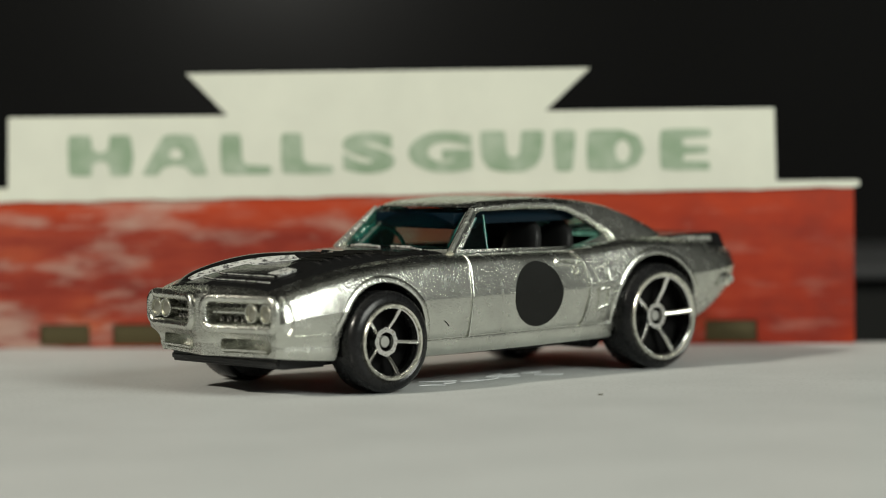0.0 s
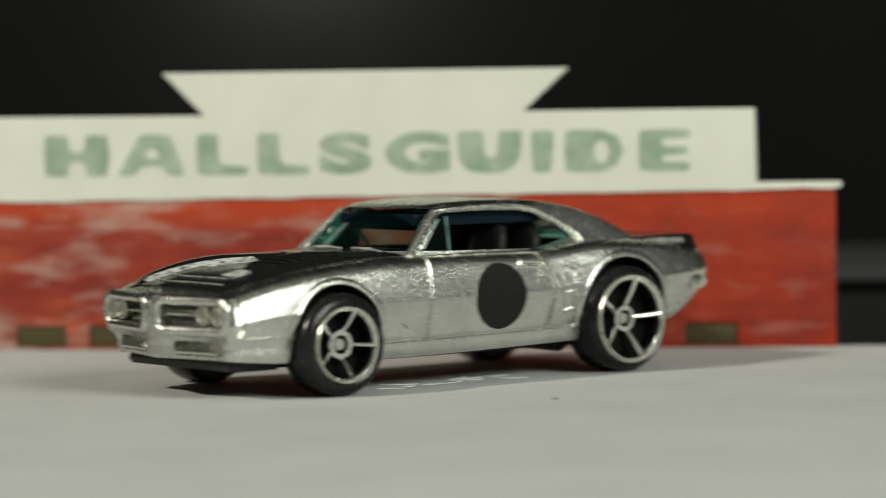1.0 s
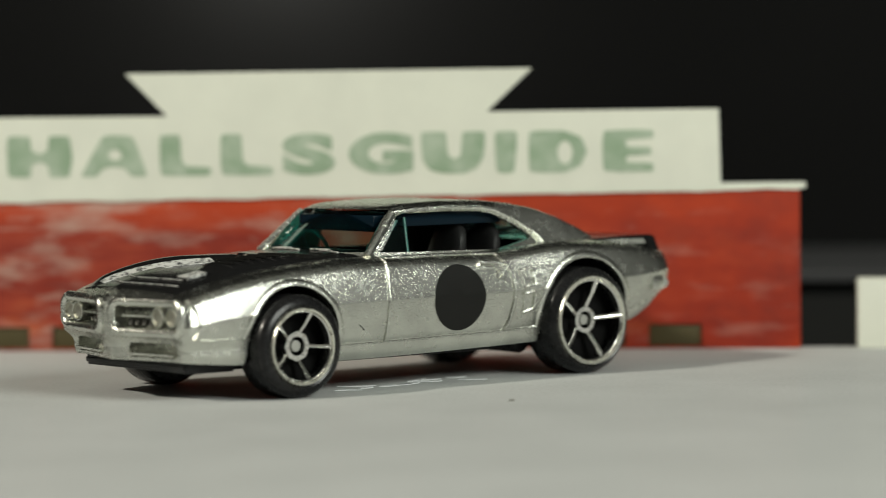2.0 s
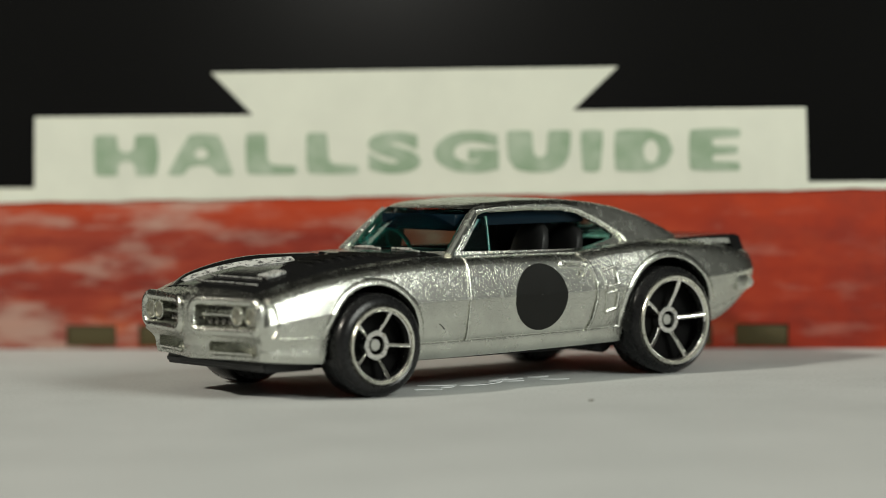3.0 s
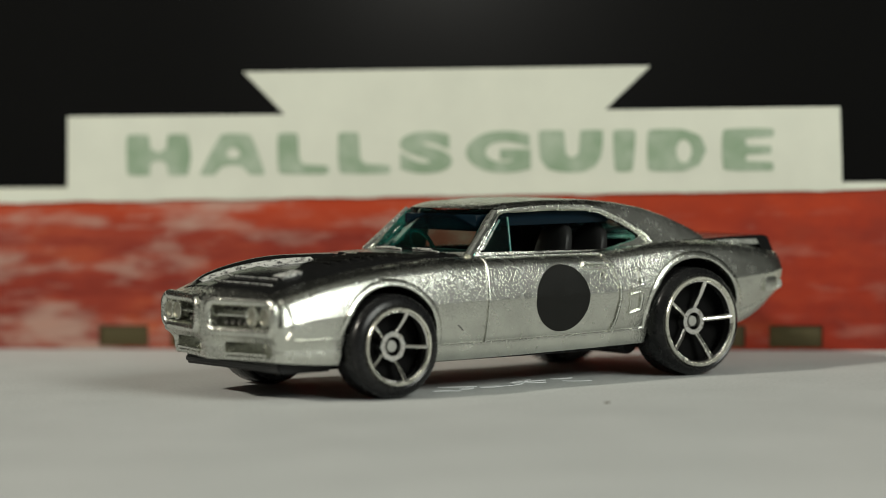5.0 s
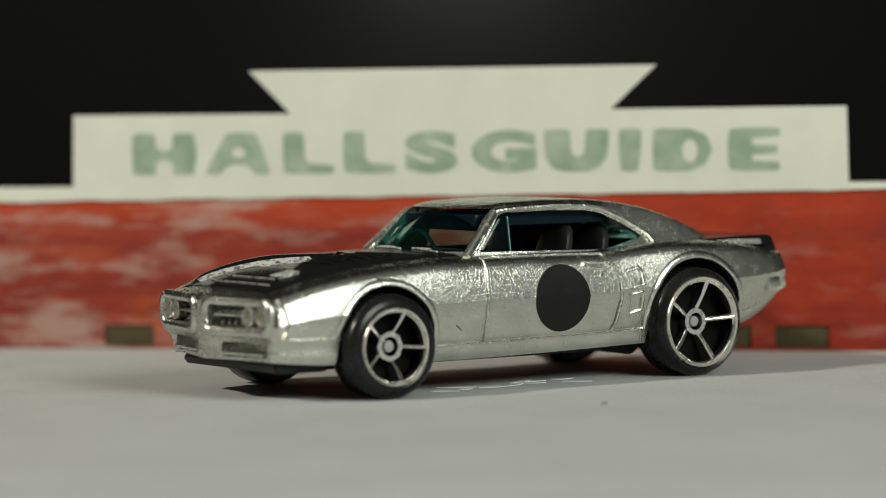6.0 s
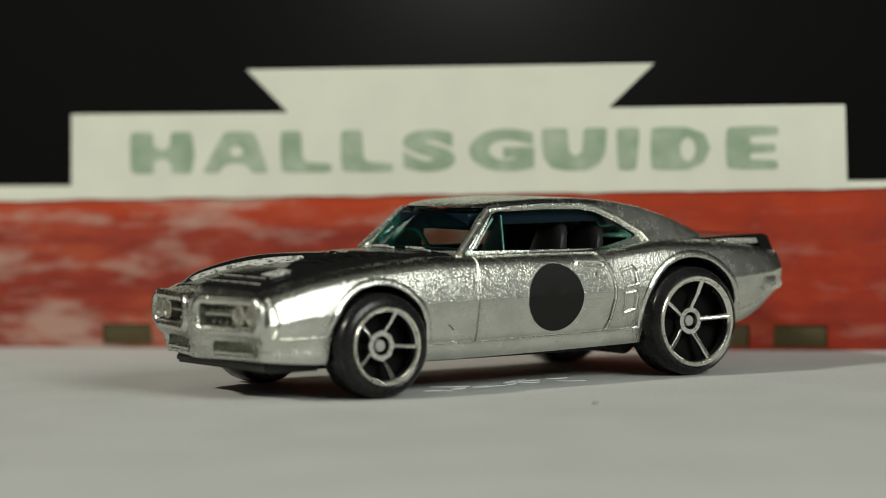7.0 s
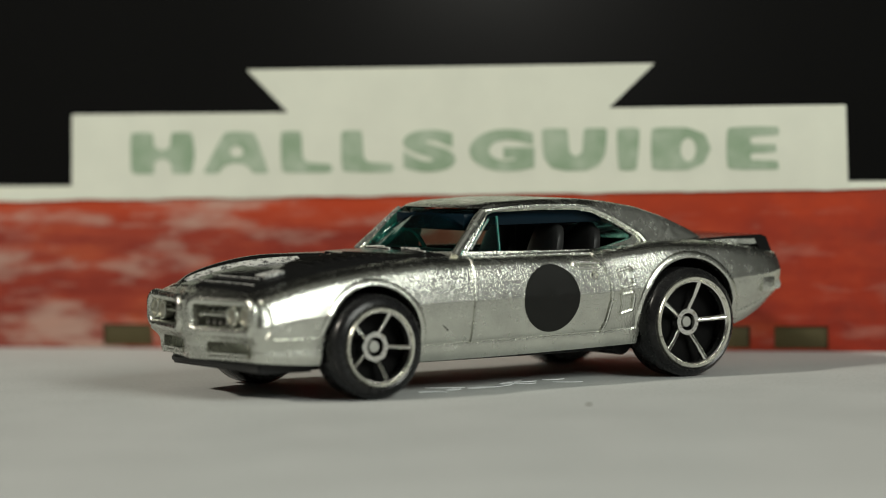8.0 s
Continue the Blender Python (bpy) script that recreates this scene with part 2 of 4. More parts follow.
def tube(bm, points, radius, sides=6, flat=1.0):
    """A round bar along a line of points, capped at both ends, or joined to a ring where the last point is the first."""
    pts = [Vector(p) for p in points]
    ring = (pts[0] - pts[-1]).length < 1e-6 and len(pts) > 3
    pts = pts[:-1] if ring else pts
    N = len(pts)
    rings = []
    for k, p in enumerate(pts):
        d = (pts[(k + 1) % N if ring else min(k + 1, N - 1)] - pts[(k - 1) % N if ring else max(k - 1, 0)]).normalized()
        side = d.cross(Vector((0, 1, 0)))
        side = side.normalized() if side.length > 1e-3 else Vector((1, 0, 0))
        up = side.cross(d)
        rings.append([bm.verts.new(p + radius * (math.cos(a) * side + flat * math.sin(a) * up)) for a in (2 * math.pi * j / sides for j in range(sides))])
    for a, b in zip(rings, rings[1:] + rings[:1] if ring else rings[1:]):
        for j in range(sides):
            bm.faces.new((a[j], a[(j + 1) % sides], b[(j + 1) % sides], b[j]))
    if not ring:
        bm.faces.new(rings[0][::-1])
        bm.faces.new(rings[-1])
    return bm


def rounded(x0, x1, z0, z1, r, n=5):
    out = []
    for cx, cz, a0 in ((x1 - r, z1 - r, 0), (x0 + r, z1 - r, 90), (x0 + r, z0 + r, 180), (x1 - r, z0 + r, 270)):
        out += [(cx + r * math.cos(radians(a0 + 90 * k / n)), cz + r * math.sin(radians(a0 + 90 * k / n))) for k in range(n + 1)]
    return out


@functools.lru_cache(maxsize=None)
def slopes(keys):
    """Slopes of a smooth curve through the keys that never overshoots them."""
    x, y = np.array(keys, float).T
    h, d = np.diff(x), np.diff(y) / np.diff(x)
    m = np.empty(len(x))
    m[0], m[-1] = d[0], d[-1]
    for i in range(1, len(x) - 1):
        a, b = 2 * h[i] + h[i - 1], h[i] + 2 * h[i - 1]
        m[i] = (a + b) / (a / d[i - 1] + b / d[i]) if d[i - 1] * d[i] > 0 else 0.0
    return [float(v) for v in x], [float(v) for v in y], [float(v) for v in m]


def curve_at(v, *keys):
    x, y, m = slopes(keys)
    if v <= x[0]:
        return y[0]
    if v >= x[-1]:
        return y[-1]
    i = bisect(x, v)
    h = x[i + 1] - x[i]
    t = (v - x[i]) / h
    return (2 * t ** 3 - 3 * t * t + 1) * y[i] + (t ** 3 - 2 * t * t + t) * h * m[i] + (3 * t * t - 2 * t ** 3) * y[i + 1] + (t ** 3 - t * t) * h * m[i + 1]


def line_at(v, *keys):
    return float(np.interp(v, [k[0] for k in keys], [k[1] for k in keys]))


def bisect(x, v):
    lo, hi = 0, len(x) - 2
    while lo < hi:
        mid = (lo + hi + 1) // 2
        lo, hi = (mid, hi) if x[mid] <= v else (lo, mid - 1)
    return lo


def carve(bm, mat, cutters):
    """Cut the cutters, (bmesh, material) pairs, out of a closed bmesh; returns the cut bmesh and its materials."""
    ob = new("carved", finish(bm, "carved", mat, 0))
    spare, mats = [ob], [mat]
    for cbm, cmat in cutters:
        c = new("cutter", finish(cbm, "cutter", cmat, 0))
        spare.append(c)
        mod = ob.modifiers.new("cut", "BOOLEAN")
        mod.operation, mod.solver, mod.object, mod.material_mode = "DIFFERENCE", "EXACT", c, "TRANSFER"
    bpy.context.view_layer.update()
    me = bpy.data.meshes.new_from_object(ob.evaluated_get(bpy.context.evaluated_depsgraph_get()))
    out = bmesh.new()
    out.from_mesh(me)
    mats = list(me.materials)
    for o in spare:
        d = o.data
        bpy.data.objects.remove(o)
        bpy.data.meshes.remove(d)
    bpy.data.meshes.remove(me)
    return out, mats


# ---- the table and what closes the place ----
TURN_B = -9.64
BUILD = Matrix.LocRotScale((-0.03 * C, 6.42 * C, 0), Euler((0, 0, radians(TURN_B))), (0.96, 0.96, 0.96))  # the model building and the table edge run parallel
table = tagged(new("table"), "plain table with a smooth light grey top", "table")
table.matrix_world = pose(0, 6.42 * C, 0, 0, 0, TURN_B)
bm = bmesh.new()
box(bm, -60, 60, -86, 0.38, -2.5, 0, 0.1)
part("tabletop", bm, M_TABLE, table, "smooth light grey tabletop")
for lx in (-55, 50):
    for ly in (-80, -6):
        bm = bmesh.new()
        box(bm, lx, lx + 5, ly, ly + 5, -75, -2.5, 0.3)
        part("leg", bm, M_BOXTOP, table)

bm = bmesh.new()
box(bm, -90, 90, 34, 35, -75, 110)
thing("backdrop", bm, M_CLOTH, "plain black backdrop cloth behind the model", "backdrop", kind="structure")
for name, b in (("wall_east", (90, 91, -120, 35)), ("wall_west", (-91, -90, -120, 35)), ("wall_south", (-91, 91, -121, -120))):
    bm = bmesh.new()
    box(bm, *b, -75, 110)
    thing(name, bm, M_ROOM, "plain grey room wall", "wall", kind="structure")
bm = bmesh.new()
box(bm, -91, 91, -121, 35, 110, 111)
thing("ceiling", bm, M_CEIL, "plain grey ceiling", "ceiling", kind="structure")
bm = bmesh.new()
box(bm, -91, 91, -121, 35, -76, -75)
thing("floor", bm, M_ROOM, "plain grey floor below the table", "floor", kind="structure")

# ---- the model building ----


# hand-painted letters: heavy uprights, thin bars, soft corners; outlines in a unit box
H_ = [(0, 0), (.36, 0), (.37, .30), (.5, .37), (.62, .30), (.64, 0), (.95, 0), (1, .45), (.96, 1), (.64, 1), (.62, .64), (.5, .56), (.37, .64), (.35, 1), (0, 1)]
A_ = [(0, 0), (.24, 0), (.34, .20), (.5, .25), (.66, .20), (.76, 0), (1, 0), (.79, .98), (.34, 1)]
L_ = [(0, 0), (.95, 0), (1, .08), (.97, .21), (.5, .25), (.42, .38), (.40, 1), (0, 1)]
U_ = [(0, 1), (.03, .32), (.14, .08), (.36, 0), (.66, 0), (.86, .12), (.97, .4), (1, 1), (.64, 1), (.62, .44), (.52, .34), (.42, .44), (.40, 1)]
I_ = [(0, 1), (.08, 0), (.85, 0), (1, 1)]
D_ = [(0, 0), (.62, 0), (.88, .16), (1, .5), (.90, .84), (.6, 1), (0, 1)]
E_ = [(0, 0), (1, 0), (.98, .21), (.46, .23), (.46, .38), (.95, .40), (.95, .59), (.46, .60), (.46, .77), (1, .79), (1, 1), (0, 1)]
GLYPHS = {"H": (H_, None), "A": (A_, (.52, .52, .10, .13)), "L": (L_, None), "U": (U_, None), "I": (I_, None), "D": (D_, (.62, .48, .13, .27)), "E": (E_, None)}


def soften(pts, q):
    """Cut every corner of a closed outline."""
    out = []
    for (ax, ay), (bx, by) in zip(pts, pts[1:] + pts[:1]):
        out += [(ax + (bx - ax) * q, ay + (by - ay) * q), (bx - (bx - ax) * q, by - (by - ay) * q)]
    return out


def painted_letter(ch):
    outline, hole = GLYPHS[ch]
    loops = [soften(soften(outline, 0.09), 0.25)]
    if hole:
        cx, cy, rx, ry = hole
        loops.append([(cx + rx * math.cos(2 * math.pi * k / 20), cy + ry * math.sin(2 * math.pi * k / 20)) for k in range(20)])
    lb = bmesh.new()
    edges = []
    for loop in loops:
        vs = [lb.verts.new((p, q, 0)) for p, q in loop]
        edges += [lb.edges.new((a, b)) for a, b in zip(vs, vs[1:] + vs[:1])]
    bmesh.ops.triangle_fill(lb, use_beauty=True, edges=edges, normal=(0, 0, 1))
    return lb


def font_letter(ch):
    fc = bpy.data.curves.new("letter", "FONT")
    fc.body, fc.offset, fc.extrude, fc.resolution_u = ch, 0.062, 0.0, 6
    ob = new("letter", fc)
    bpy.context.view_layer.update()
    me = bpy.data.meshes.new_from_object(ob.evaluated_get(bpy.context.evaluated_depsgraph_get()))
    bpy.data.objects.remove(ob)
    lb = bmesh.new()
    lb.from_mesh(me)
    bpy.data.meshes.remove(me)
    bmesh.ops.remove_doubles(lb, verts=lb.verts, dist=1e-4)
    return lb


def build_building():
    root = tagged(new("model_building"), "card model shop front with red brick walls and white name board", "model building")
    root.matrix_world = BUILD
    bm = bmesh.new()
    wall = bmesh.new()
    box(wall, -6.7, 6.90, 0, 0.35, 0, 2.17, 0.02)
    cuts = bmesh.new()
    xs = [-4.49 + 1.037 * k for k in range(10)]
    for x in xs:
        box(cuts, x, x + 0.72, -0.2, 0.12, 0.035, 0.335)
    wall, mats = carve(wall, M_RED, [(cuts, M_RED)])
    part("wall", wall, mats, root, "red painted brick wall with pale worn streaks", 30)
    for x in xs:
        b = bmesh.new()
        box(b, x + 0.003, x + 0.717, 0.03, 0.118, 0.037, 0.333, 0.01)
        part("window", b, M_WINDOW, root, "dark olive low window")
    b = bmesh.new()
    box(b, -6.8, 6.98, -0.016, 0.42, 2.17, 2.25, 0.012)
    part("roof_trim", b, M_WHITE, root, "white roof edge strip")
    # hand-painted white band below the board, its lower edge uneven
    b = bmesh.new()
    n = 60
    low = [(-6.7 + 13.6 * k / n, 2.045 + 0.115 * k / n + 0.009 * math.sin(k * 0.9) + 0.006 * math.sin(k * 2.3)) for k in range(n + 1)]
    prism(b, low + [(6.90, 2.19), (-6.7, 2.19)], lambda p, q, d: Vector((p, d, q)), -0.026, 0.003)
    part("painted_band", b, M_WHITE, root, "uneven white painted band")
    b = bmesh.new()
    outline = [(-4.90, 2.07), (5.84, 2.145), (5.815, 3.265), (2.64, 3.25), (3.285, 3.845), (-2.355, 3.835), (-1.755, 3.235), (-4.875, 3.25)]
    prism(b, outline, lambda p, q, d: Vector((p, d, q)), -0.030, -0.017)
    bmesh.ops.bevel(b, geom=list(b.edges), offset=0.008, segments=1, affect="EDGES")
    board = part("name_board", b, M_WHITE, root, "white stepped name board with green letters", 30)
    spans = [("H", -4.03, -3.11), ("A", -2.98, -2.07), ("L", -1.88, -1.16), ("L", -1.03, -0.30), ("S", -0.17, 0.56), ("G", 0.75, 1.64),
             ("U", 1.75, 2.63), ("I", 2.765, 3.07), ("D", 3.225, 4.02), ("E", 4.235, 4.93)]
    for ch, x0, x1 in spans:
        lb = painted_letter(ch) if ch in GLYPHS else font_letter(ch)
        us, vs = [v.co.x for v in lb.verts], [v.co.y for v in lb.verts]
        u0, u1, v0, v1 = min(us), max(us), min(vs), max(vs)
        for v in lb.verts:
            v.co = Vector((x0 + (v.co.x - u0) / (u1 - u0) * (x1 - x0), -0.0315, 2.415 + (v.co.y - v0) / (v1 - v0) * 0.575))
        ext = bmesh.ops.extrude_face_region(lb, geom=list(lb.faces))
        for v in [g for g in ext["geom"] if isinstance(g, bmesh.types.BMVert)]:
            v.co.y -= 0.004
        part("letter", lb, M_GREEN, board, "", 0)
    return root


build_building()

# ---- things behind the building ----
bm = bmesh.new()
box(bm, 7.67, 10.2, -0.15, 0.35, 0, 0.945, 0.03)
block = thing("white_block", bm, M_WHITE, "small plain white card block on the tabletop", "block")
block.matrix_world = BUILD
bm = bmesh.new()
box(bm, 4.2, 33.8, 4.7, 11.9, -78, 0.62, 0.1)
case = thing("dark_cabinet", bm, M_CASE, "dark cabinet behind the table, its lit top in lighter grey", "cabinet")
# the light on the cabinet top is put into its lighter grey
bm = bmesh.new()
box(bm, 4.0, 34, 4.5, 12.1, 0.62, 0.80, 0.04)
case.matrix_world = BUILD
part("top", bm, M_BOXTOP, case, "cabinet top with its lit look in a lighter grey")

# ---- the toy car: local x runs to the tail, y away from the lit side, z up; centimetres ----
YAW_CAR = 35.36
MID = 1.37
car = tagged(new("toy_car"), "bare metal die-cast toy coupe with black hood and black roundel", "toy car")
car.matrix_world = pose(-0.195 * C, -0.225 * C, 0, 0, 0, YAW_CAR)

ZB = ((-1.4, 0.45), (-1.2, 0.43), (-0.75, 0.40), (0.6, 0.36), (3.4, 0.40), (5.04, 0.55), (5.55, 0.72), (5.8, 0.88))
ZT = ((-1.4, 1.12), (-1.32, 1.155), (-1.1, 1.235), (-0.7, 1.33), (-0.3, 1.395), (0.2, 1.45), (0.9, 1.49), (2.0, 1.50), (3.0, 1.49), (3.5, 1.53), (4.2, 1.575), (4.8, 1.56), (5.3, 1.51), (5.8, 1.42))
ZC = ((-1.4, 1.15), (-1.3, 1.235), (-1.15, 1.29), (-0.9, 1.35), (-0.5, 1.41), (0.0, 1.45), (0.9, 1.52), (2.0, 1.53), (3.5, 1.56), (4.8, 1.60), (5.8, 1.53))
PLAN = ((-1.4, 0.875), (-1.385, 0.90), (-1.35, 0.922), (-1.28, 0.94), (-1.2, 0.953), (-1.0, 0.972), (-0.6, 0.99), (0.2, 1.0), (2.0, 0.99), (3.2, 0.985), (4.3, 1.01), (5.0, 0.985), (5.5, 0.945), (5.7, 0.915), (5.8, 0.89))
SIDE = ((0.0, 1.235), (0.05, 1.262), (0.10, 1.280), (0.150, 1.290), (0.160, 1.289), (0.168, 1.279), (0.178, 1.280), (0.19, 1.291), (0.32, 1.325), (0.46, 1.352), (0.562, 1.3665), (0.576, 1.369), (0.588, 1.3665), (0.604, 1.3635), (0.70, 1.346), (0.80, 1.322), (0.88, 1.292), (0.93, 1.26), (0.965, 1.215), (0.988, 1.16), (1.0, 1.10))


def nose(x, u, z):
    """How far the front is drawn forward at u (-1 to 1 across)."""
    blend = min(1.0, max(0.0, (-0.35 - x) / 0.90))
    lean = 0.075 * min(1, max(0, (0.71 - z) / 0.07)) + 0.05 * max(0, (z - 1.1) / 0.2)
    return (-0.22 * max(0.0, 1 - abs(u) / 0.8) ** 1.3 + lean) * blend


def front_x(p, z):
    """x of the front face at p from the middle, round to the corner."""
    flat = 1.355 * PLAN[0][1]
    if p <= flat:
        return -1.4 + nose(-1.4, p / 1.37, z)
    xs = np.linspace(-1.4, -0.9, 60)
    return float(np.interp(p, [1.355 * curve_at(x, *PLAN) for x in xs], xs))


def tail(x, z):
    blend = min(1.0, max(0.0, (x - 5.3) / 0.5))
    return blend * (0.04 - 0.30 * max(0.0, 1.05 - z) - 0.10 * max(0, z - 1.1))


def skin(x, z):
    """y of the near body side at a place, for things that lie on it."""
    zb, zt = curve_at(x, *ZB), curve_at(x, *ZT)
    return MID - curve_at((z - zb) / (zt - zb), *SIDE) * curve_at(x, *PLAN)


def build_body():
    xs = list(np.linspace(-1.4, -1.0, 11)) + list(np.linspace(-0.93, 5.3, 80)) + list(np.linspace(5.36, 5.8, 8))
    cols = [math.sin(a) for a in np.linspace(-math.pi / 2, math.pi / 2, 25)]
    bm = bmesh.new()
    heights = [r for r, w in SIDE]
    heights = sorted(heights + [(a + b) / 2 for a, b in zip(heights, heights[1:]) if b - a > 0.03])
    J, K = len(heights), len(cols)

    def point(x, j, u):
        zb, zt, zc, pl = curve_at(x, *ZB), curve_at(x, *ZT), curve_at(x, *ZC), curve_at(x, *PLAN)
        r = heights[j]
        w = curve_at(r, *SIDE)
        if 0.15 < r < 0.19 and not 0.6 < x < 3.6:  # the sill groove ends at the wheel openings
            w = 1.290
        z = zb + (zt - zb) * r
        if j == J - 1:
            z = zt + (zc - zt) * (1 - abs(u) ** 2.4)
        pl *= 1 - 0.04 * min(1, max(0, (0.70 - z) / 0.10)) * min(1, max(0, (-0.75 - x) / 0.5))  # the valance draws in
        return Vector((x + nose(x, u * w / 1.37, z) + tail(x, z), MID + u * w * pl, z))

    near = [[bm.verts.new(point(x, j, -1)) for j in range(J)] for x in xs]
    far = [[bm.verts.new(point(x, j, 1)) for j in range(J)] for x in xs]
    top = [[near[i][J - 1]] + [bm.verts.new(point(x, J - 1, u)) for u in cols[1:-1]] + [far[i][J - 1]] for i, x in enumerate(xs)]
    bot = [[near[i][0]] + [bm.verts.new(point(x, 0, u)) for u in cols[1:-1]] + [far[i][0]] for i, x in enumerate(xs)]
    for i in range(len(xs) - 1):
        for j in range(J - 1):
            bm.faces.new((near[i][j], near[i + 1][j], near[i + 1][j + 1], near[i][j + 1]))
            bm.faces.new((far[i][j], far[i][j + 1], far[i + 1][j + 1], far[i + 1][j]))
        for k in range(K - 1):
            bm.faces.new((top[i][k], top[i + 1][k], top[i + 1][k + 1], top[i][k + 1]))
            bm.faces.new((bot[i][k], bot[i][k + 1], bot[i + 1][k + 1], bot[i + 1][k]))
    for i, x in ((0, xs[0]), (len(xs) - 1, xs[-1])):
        grid = [bot[i]] + [[near[i][j]] + [bm.verts.new(point(x, j, u)) for u in cols[1:-1]] + [far[i][j]] for j in range(1, J - 1)] + [top[i]]
        for j in range(J - 1):
            for k in range(K - 1):
                bm.faces.new((grid[j][k], grid[j][k + 1], grid[j + 1][k + 1], grid[j + 1][k]))
    bmesh.ops.recalc_face_normals(bm, faces=bm.faces)

    # wheel wells and cabin get near-black cut faces for the shade inside
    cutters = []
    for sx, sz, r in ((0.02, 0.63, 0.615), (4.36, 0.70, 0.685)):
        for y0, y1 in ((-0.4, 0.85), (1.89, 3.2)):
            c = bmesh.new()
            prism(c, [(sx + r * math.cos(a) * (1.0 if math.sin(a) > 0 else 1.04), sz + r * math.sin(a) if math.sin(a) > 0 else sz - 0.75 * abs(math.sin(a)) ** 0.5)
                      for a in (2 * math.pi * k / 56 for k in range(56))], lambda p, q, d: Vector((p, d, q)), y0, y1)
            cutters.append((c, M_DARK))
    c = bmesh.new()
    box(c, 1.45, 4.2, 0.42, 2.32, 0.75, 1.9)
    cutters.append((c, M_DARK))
    for m in (-1, 1):
        c = bmesh.new()
        prism(c, [(MID + m * p, q) for p, q in rounded(0.14, 1.135, 0.80, 1.065, 0.09)], lambda p, q, d: Vector((d, p, q)), -2.2, -1.27)
        cutters.append((c, M_METAL))
        c = bmesh.new()
        prism(c, [(MID + m * p, q) for p, q in rounded(0.26, 1.00, 0.49, 0.65, 0.06)], lambda p, q, d: Vector((d, p, q)), -2.2, -1.12)
        cutters.append((c, M_METAL))
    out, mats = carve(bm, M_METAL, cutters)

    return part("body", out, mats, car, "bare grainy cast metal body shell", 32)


build_body()
# broad flared lips round the wheel openings
for sx, sz, r0, r1, a0, a1 in ((0.02, 0.63, 0.605, 0.69, -14, 176), (4.36, 0.70, 0.675, 0.765, -4, 192)):
    for m in (-1, 1):
        bm, rings = bmesh.new(), []
        for k in range(57):
            a = radians(a0 + (a1 - a0) * k / 56)
            fade = min(1.0, k / 5, (56 - k) / 5)
            row = []
            for q, d in ((0.0, 0.08), (0.0, -0.008), (0.12, -0.020), (0.40, -0.024), (0.75, -0.018), (0.92, -0.010), (1.0, 0.004), (1.0, 0.08)):
                r = r0 + (r1 - r0) * q
                x, z = sx + r * math.cos(a), sz + r * math.sin(a)
                y = skin(x, z) + (d if d > 0 else d * fade)
                row.append(bm.verts.new((x, MID + m * (MID - y), z)))
            rings.append(row)
        for p, q in zip(rings, rings[1:]):
            for k in range(8):
                bm.faces.new((p[k], q[k], q[(k + 1) % 8], p[(k + 1) % 8]))
        bm.faces.new(rings[0])
        bm.faces.new(rings[-1][::-1])
        part("wheel_arch_lip", bm, M_METAL, car, "", 50)
# bezels round the grille halves, on the curved front
for m in (-1, 1):
    pts = []
    loop = rounded(0.10, 1.165, 0.768, 1.105, 0.11, 6)
    dense = []
    for (p0, q0), (p1, q1) in zip(loop, loop[1:] + loop[:1]):
        n = max(1, int(math.hypot(p1 - p0, q1 - q0) / 0.08))
        dense += [(p0 + (p1 - p0) * k / n, q0 + (q1 - q0) * k / n) for k in range(n)]
    for p, q in dense + dense[:1]:
        pts.append((front_x(p, q) + 0.016, MID + m * p, q))
    b = bmesh.new()
    tube(b, pts, 0.060, 12)
    part("grille_bezel", b, M_METAL, car)


# black hood panel with raised ribs, laid over the body
def hood_z(x, u):
    zt, zc = curve_at(x, *ZT), curve_at(x, *ZC)
    return zt + (zc - zt) * (1 - abs(u) ** 2.4)


def on_hood(x, y, lift=0.0):
    """A place on the top of the front end; x counts before the nose is drawn forward."""
    w = 1.06 * curve_at(x, *PLAN)
    u = (y - MID) / w
    z = hood_z(x, u)
    return Vector((x + nose(x, u * 1.06 / 1.37, z), y, z + lift))


def sheet(bm, grid, thick):
    """A closed sheet from a grid of points and the same grid let down by thick."""
    a = [[bm.verts.new(p) for p in row] for row in grid]
    b = [[bm.verts.new(p - Vector((0, 0, thick))) for p in row] for row in grid]
    R, S = len(a), len(a[0])
    for i in range(R - 1):
        for k in range(S - 1):
            bm.faces.new((a[i][k], a[i + 1][k], a[i + 1][k + 1], a[i][k + 1]))
            bm.faces.new((b[i][k], b[i][k + 1], b[i + 1][k + 1], b[i + 1][k]))
    rim = [(i, 0) for i in range(R)] + [(R - 1, k) for k in range(1, S)] + [(i, S - 1) for i in range(R - 2, -1, -1)] + [(0, k) for k in range(S - 2, 0, -1)]
    for (i, k), (i2, k2) in zip(rim, rim[1:] + rim[:1]):
        bm.faces.new((a[i][k], b[i][k], b[i2][k2], a[i2][k2]))
    return bm



def wedge(x):
    return curve_at(x, (-1.3, 0.58), (0.0, 0.13), (0.2, 0.02))


def hood_lift(x, y):
    """Raised fields on both sides of a wedge; on the lit side the field only rises behind the stepped block."""
    if y > MID:
        high = curve_at(x, (-1.3, 0.02), (-1.1, 0.085), (-0.4, 0.110), (0.1, 0.08), (0.6, 0.04), (1.2, 0.035))
    else:
        high = curve_at(x, (-1.3, 0.02), (-0.74, 0.025), (-0.60, 0.085), (-0.3, 0.105), (0.3, 0.09), (0.7, 0.04), (1.2, 0.035))
    f = min(1.0, max(0.0, (abs(y - MID) - wedge(x)) / 0.24)) if x < 0.2 else 1.0
    return 0.012 + (high - 0.012) * math.sin(f * math.pi / 2)


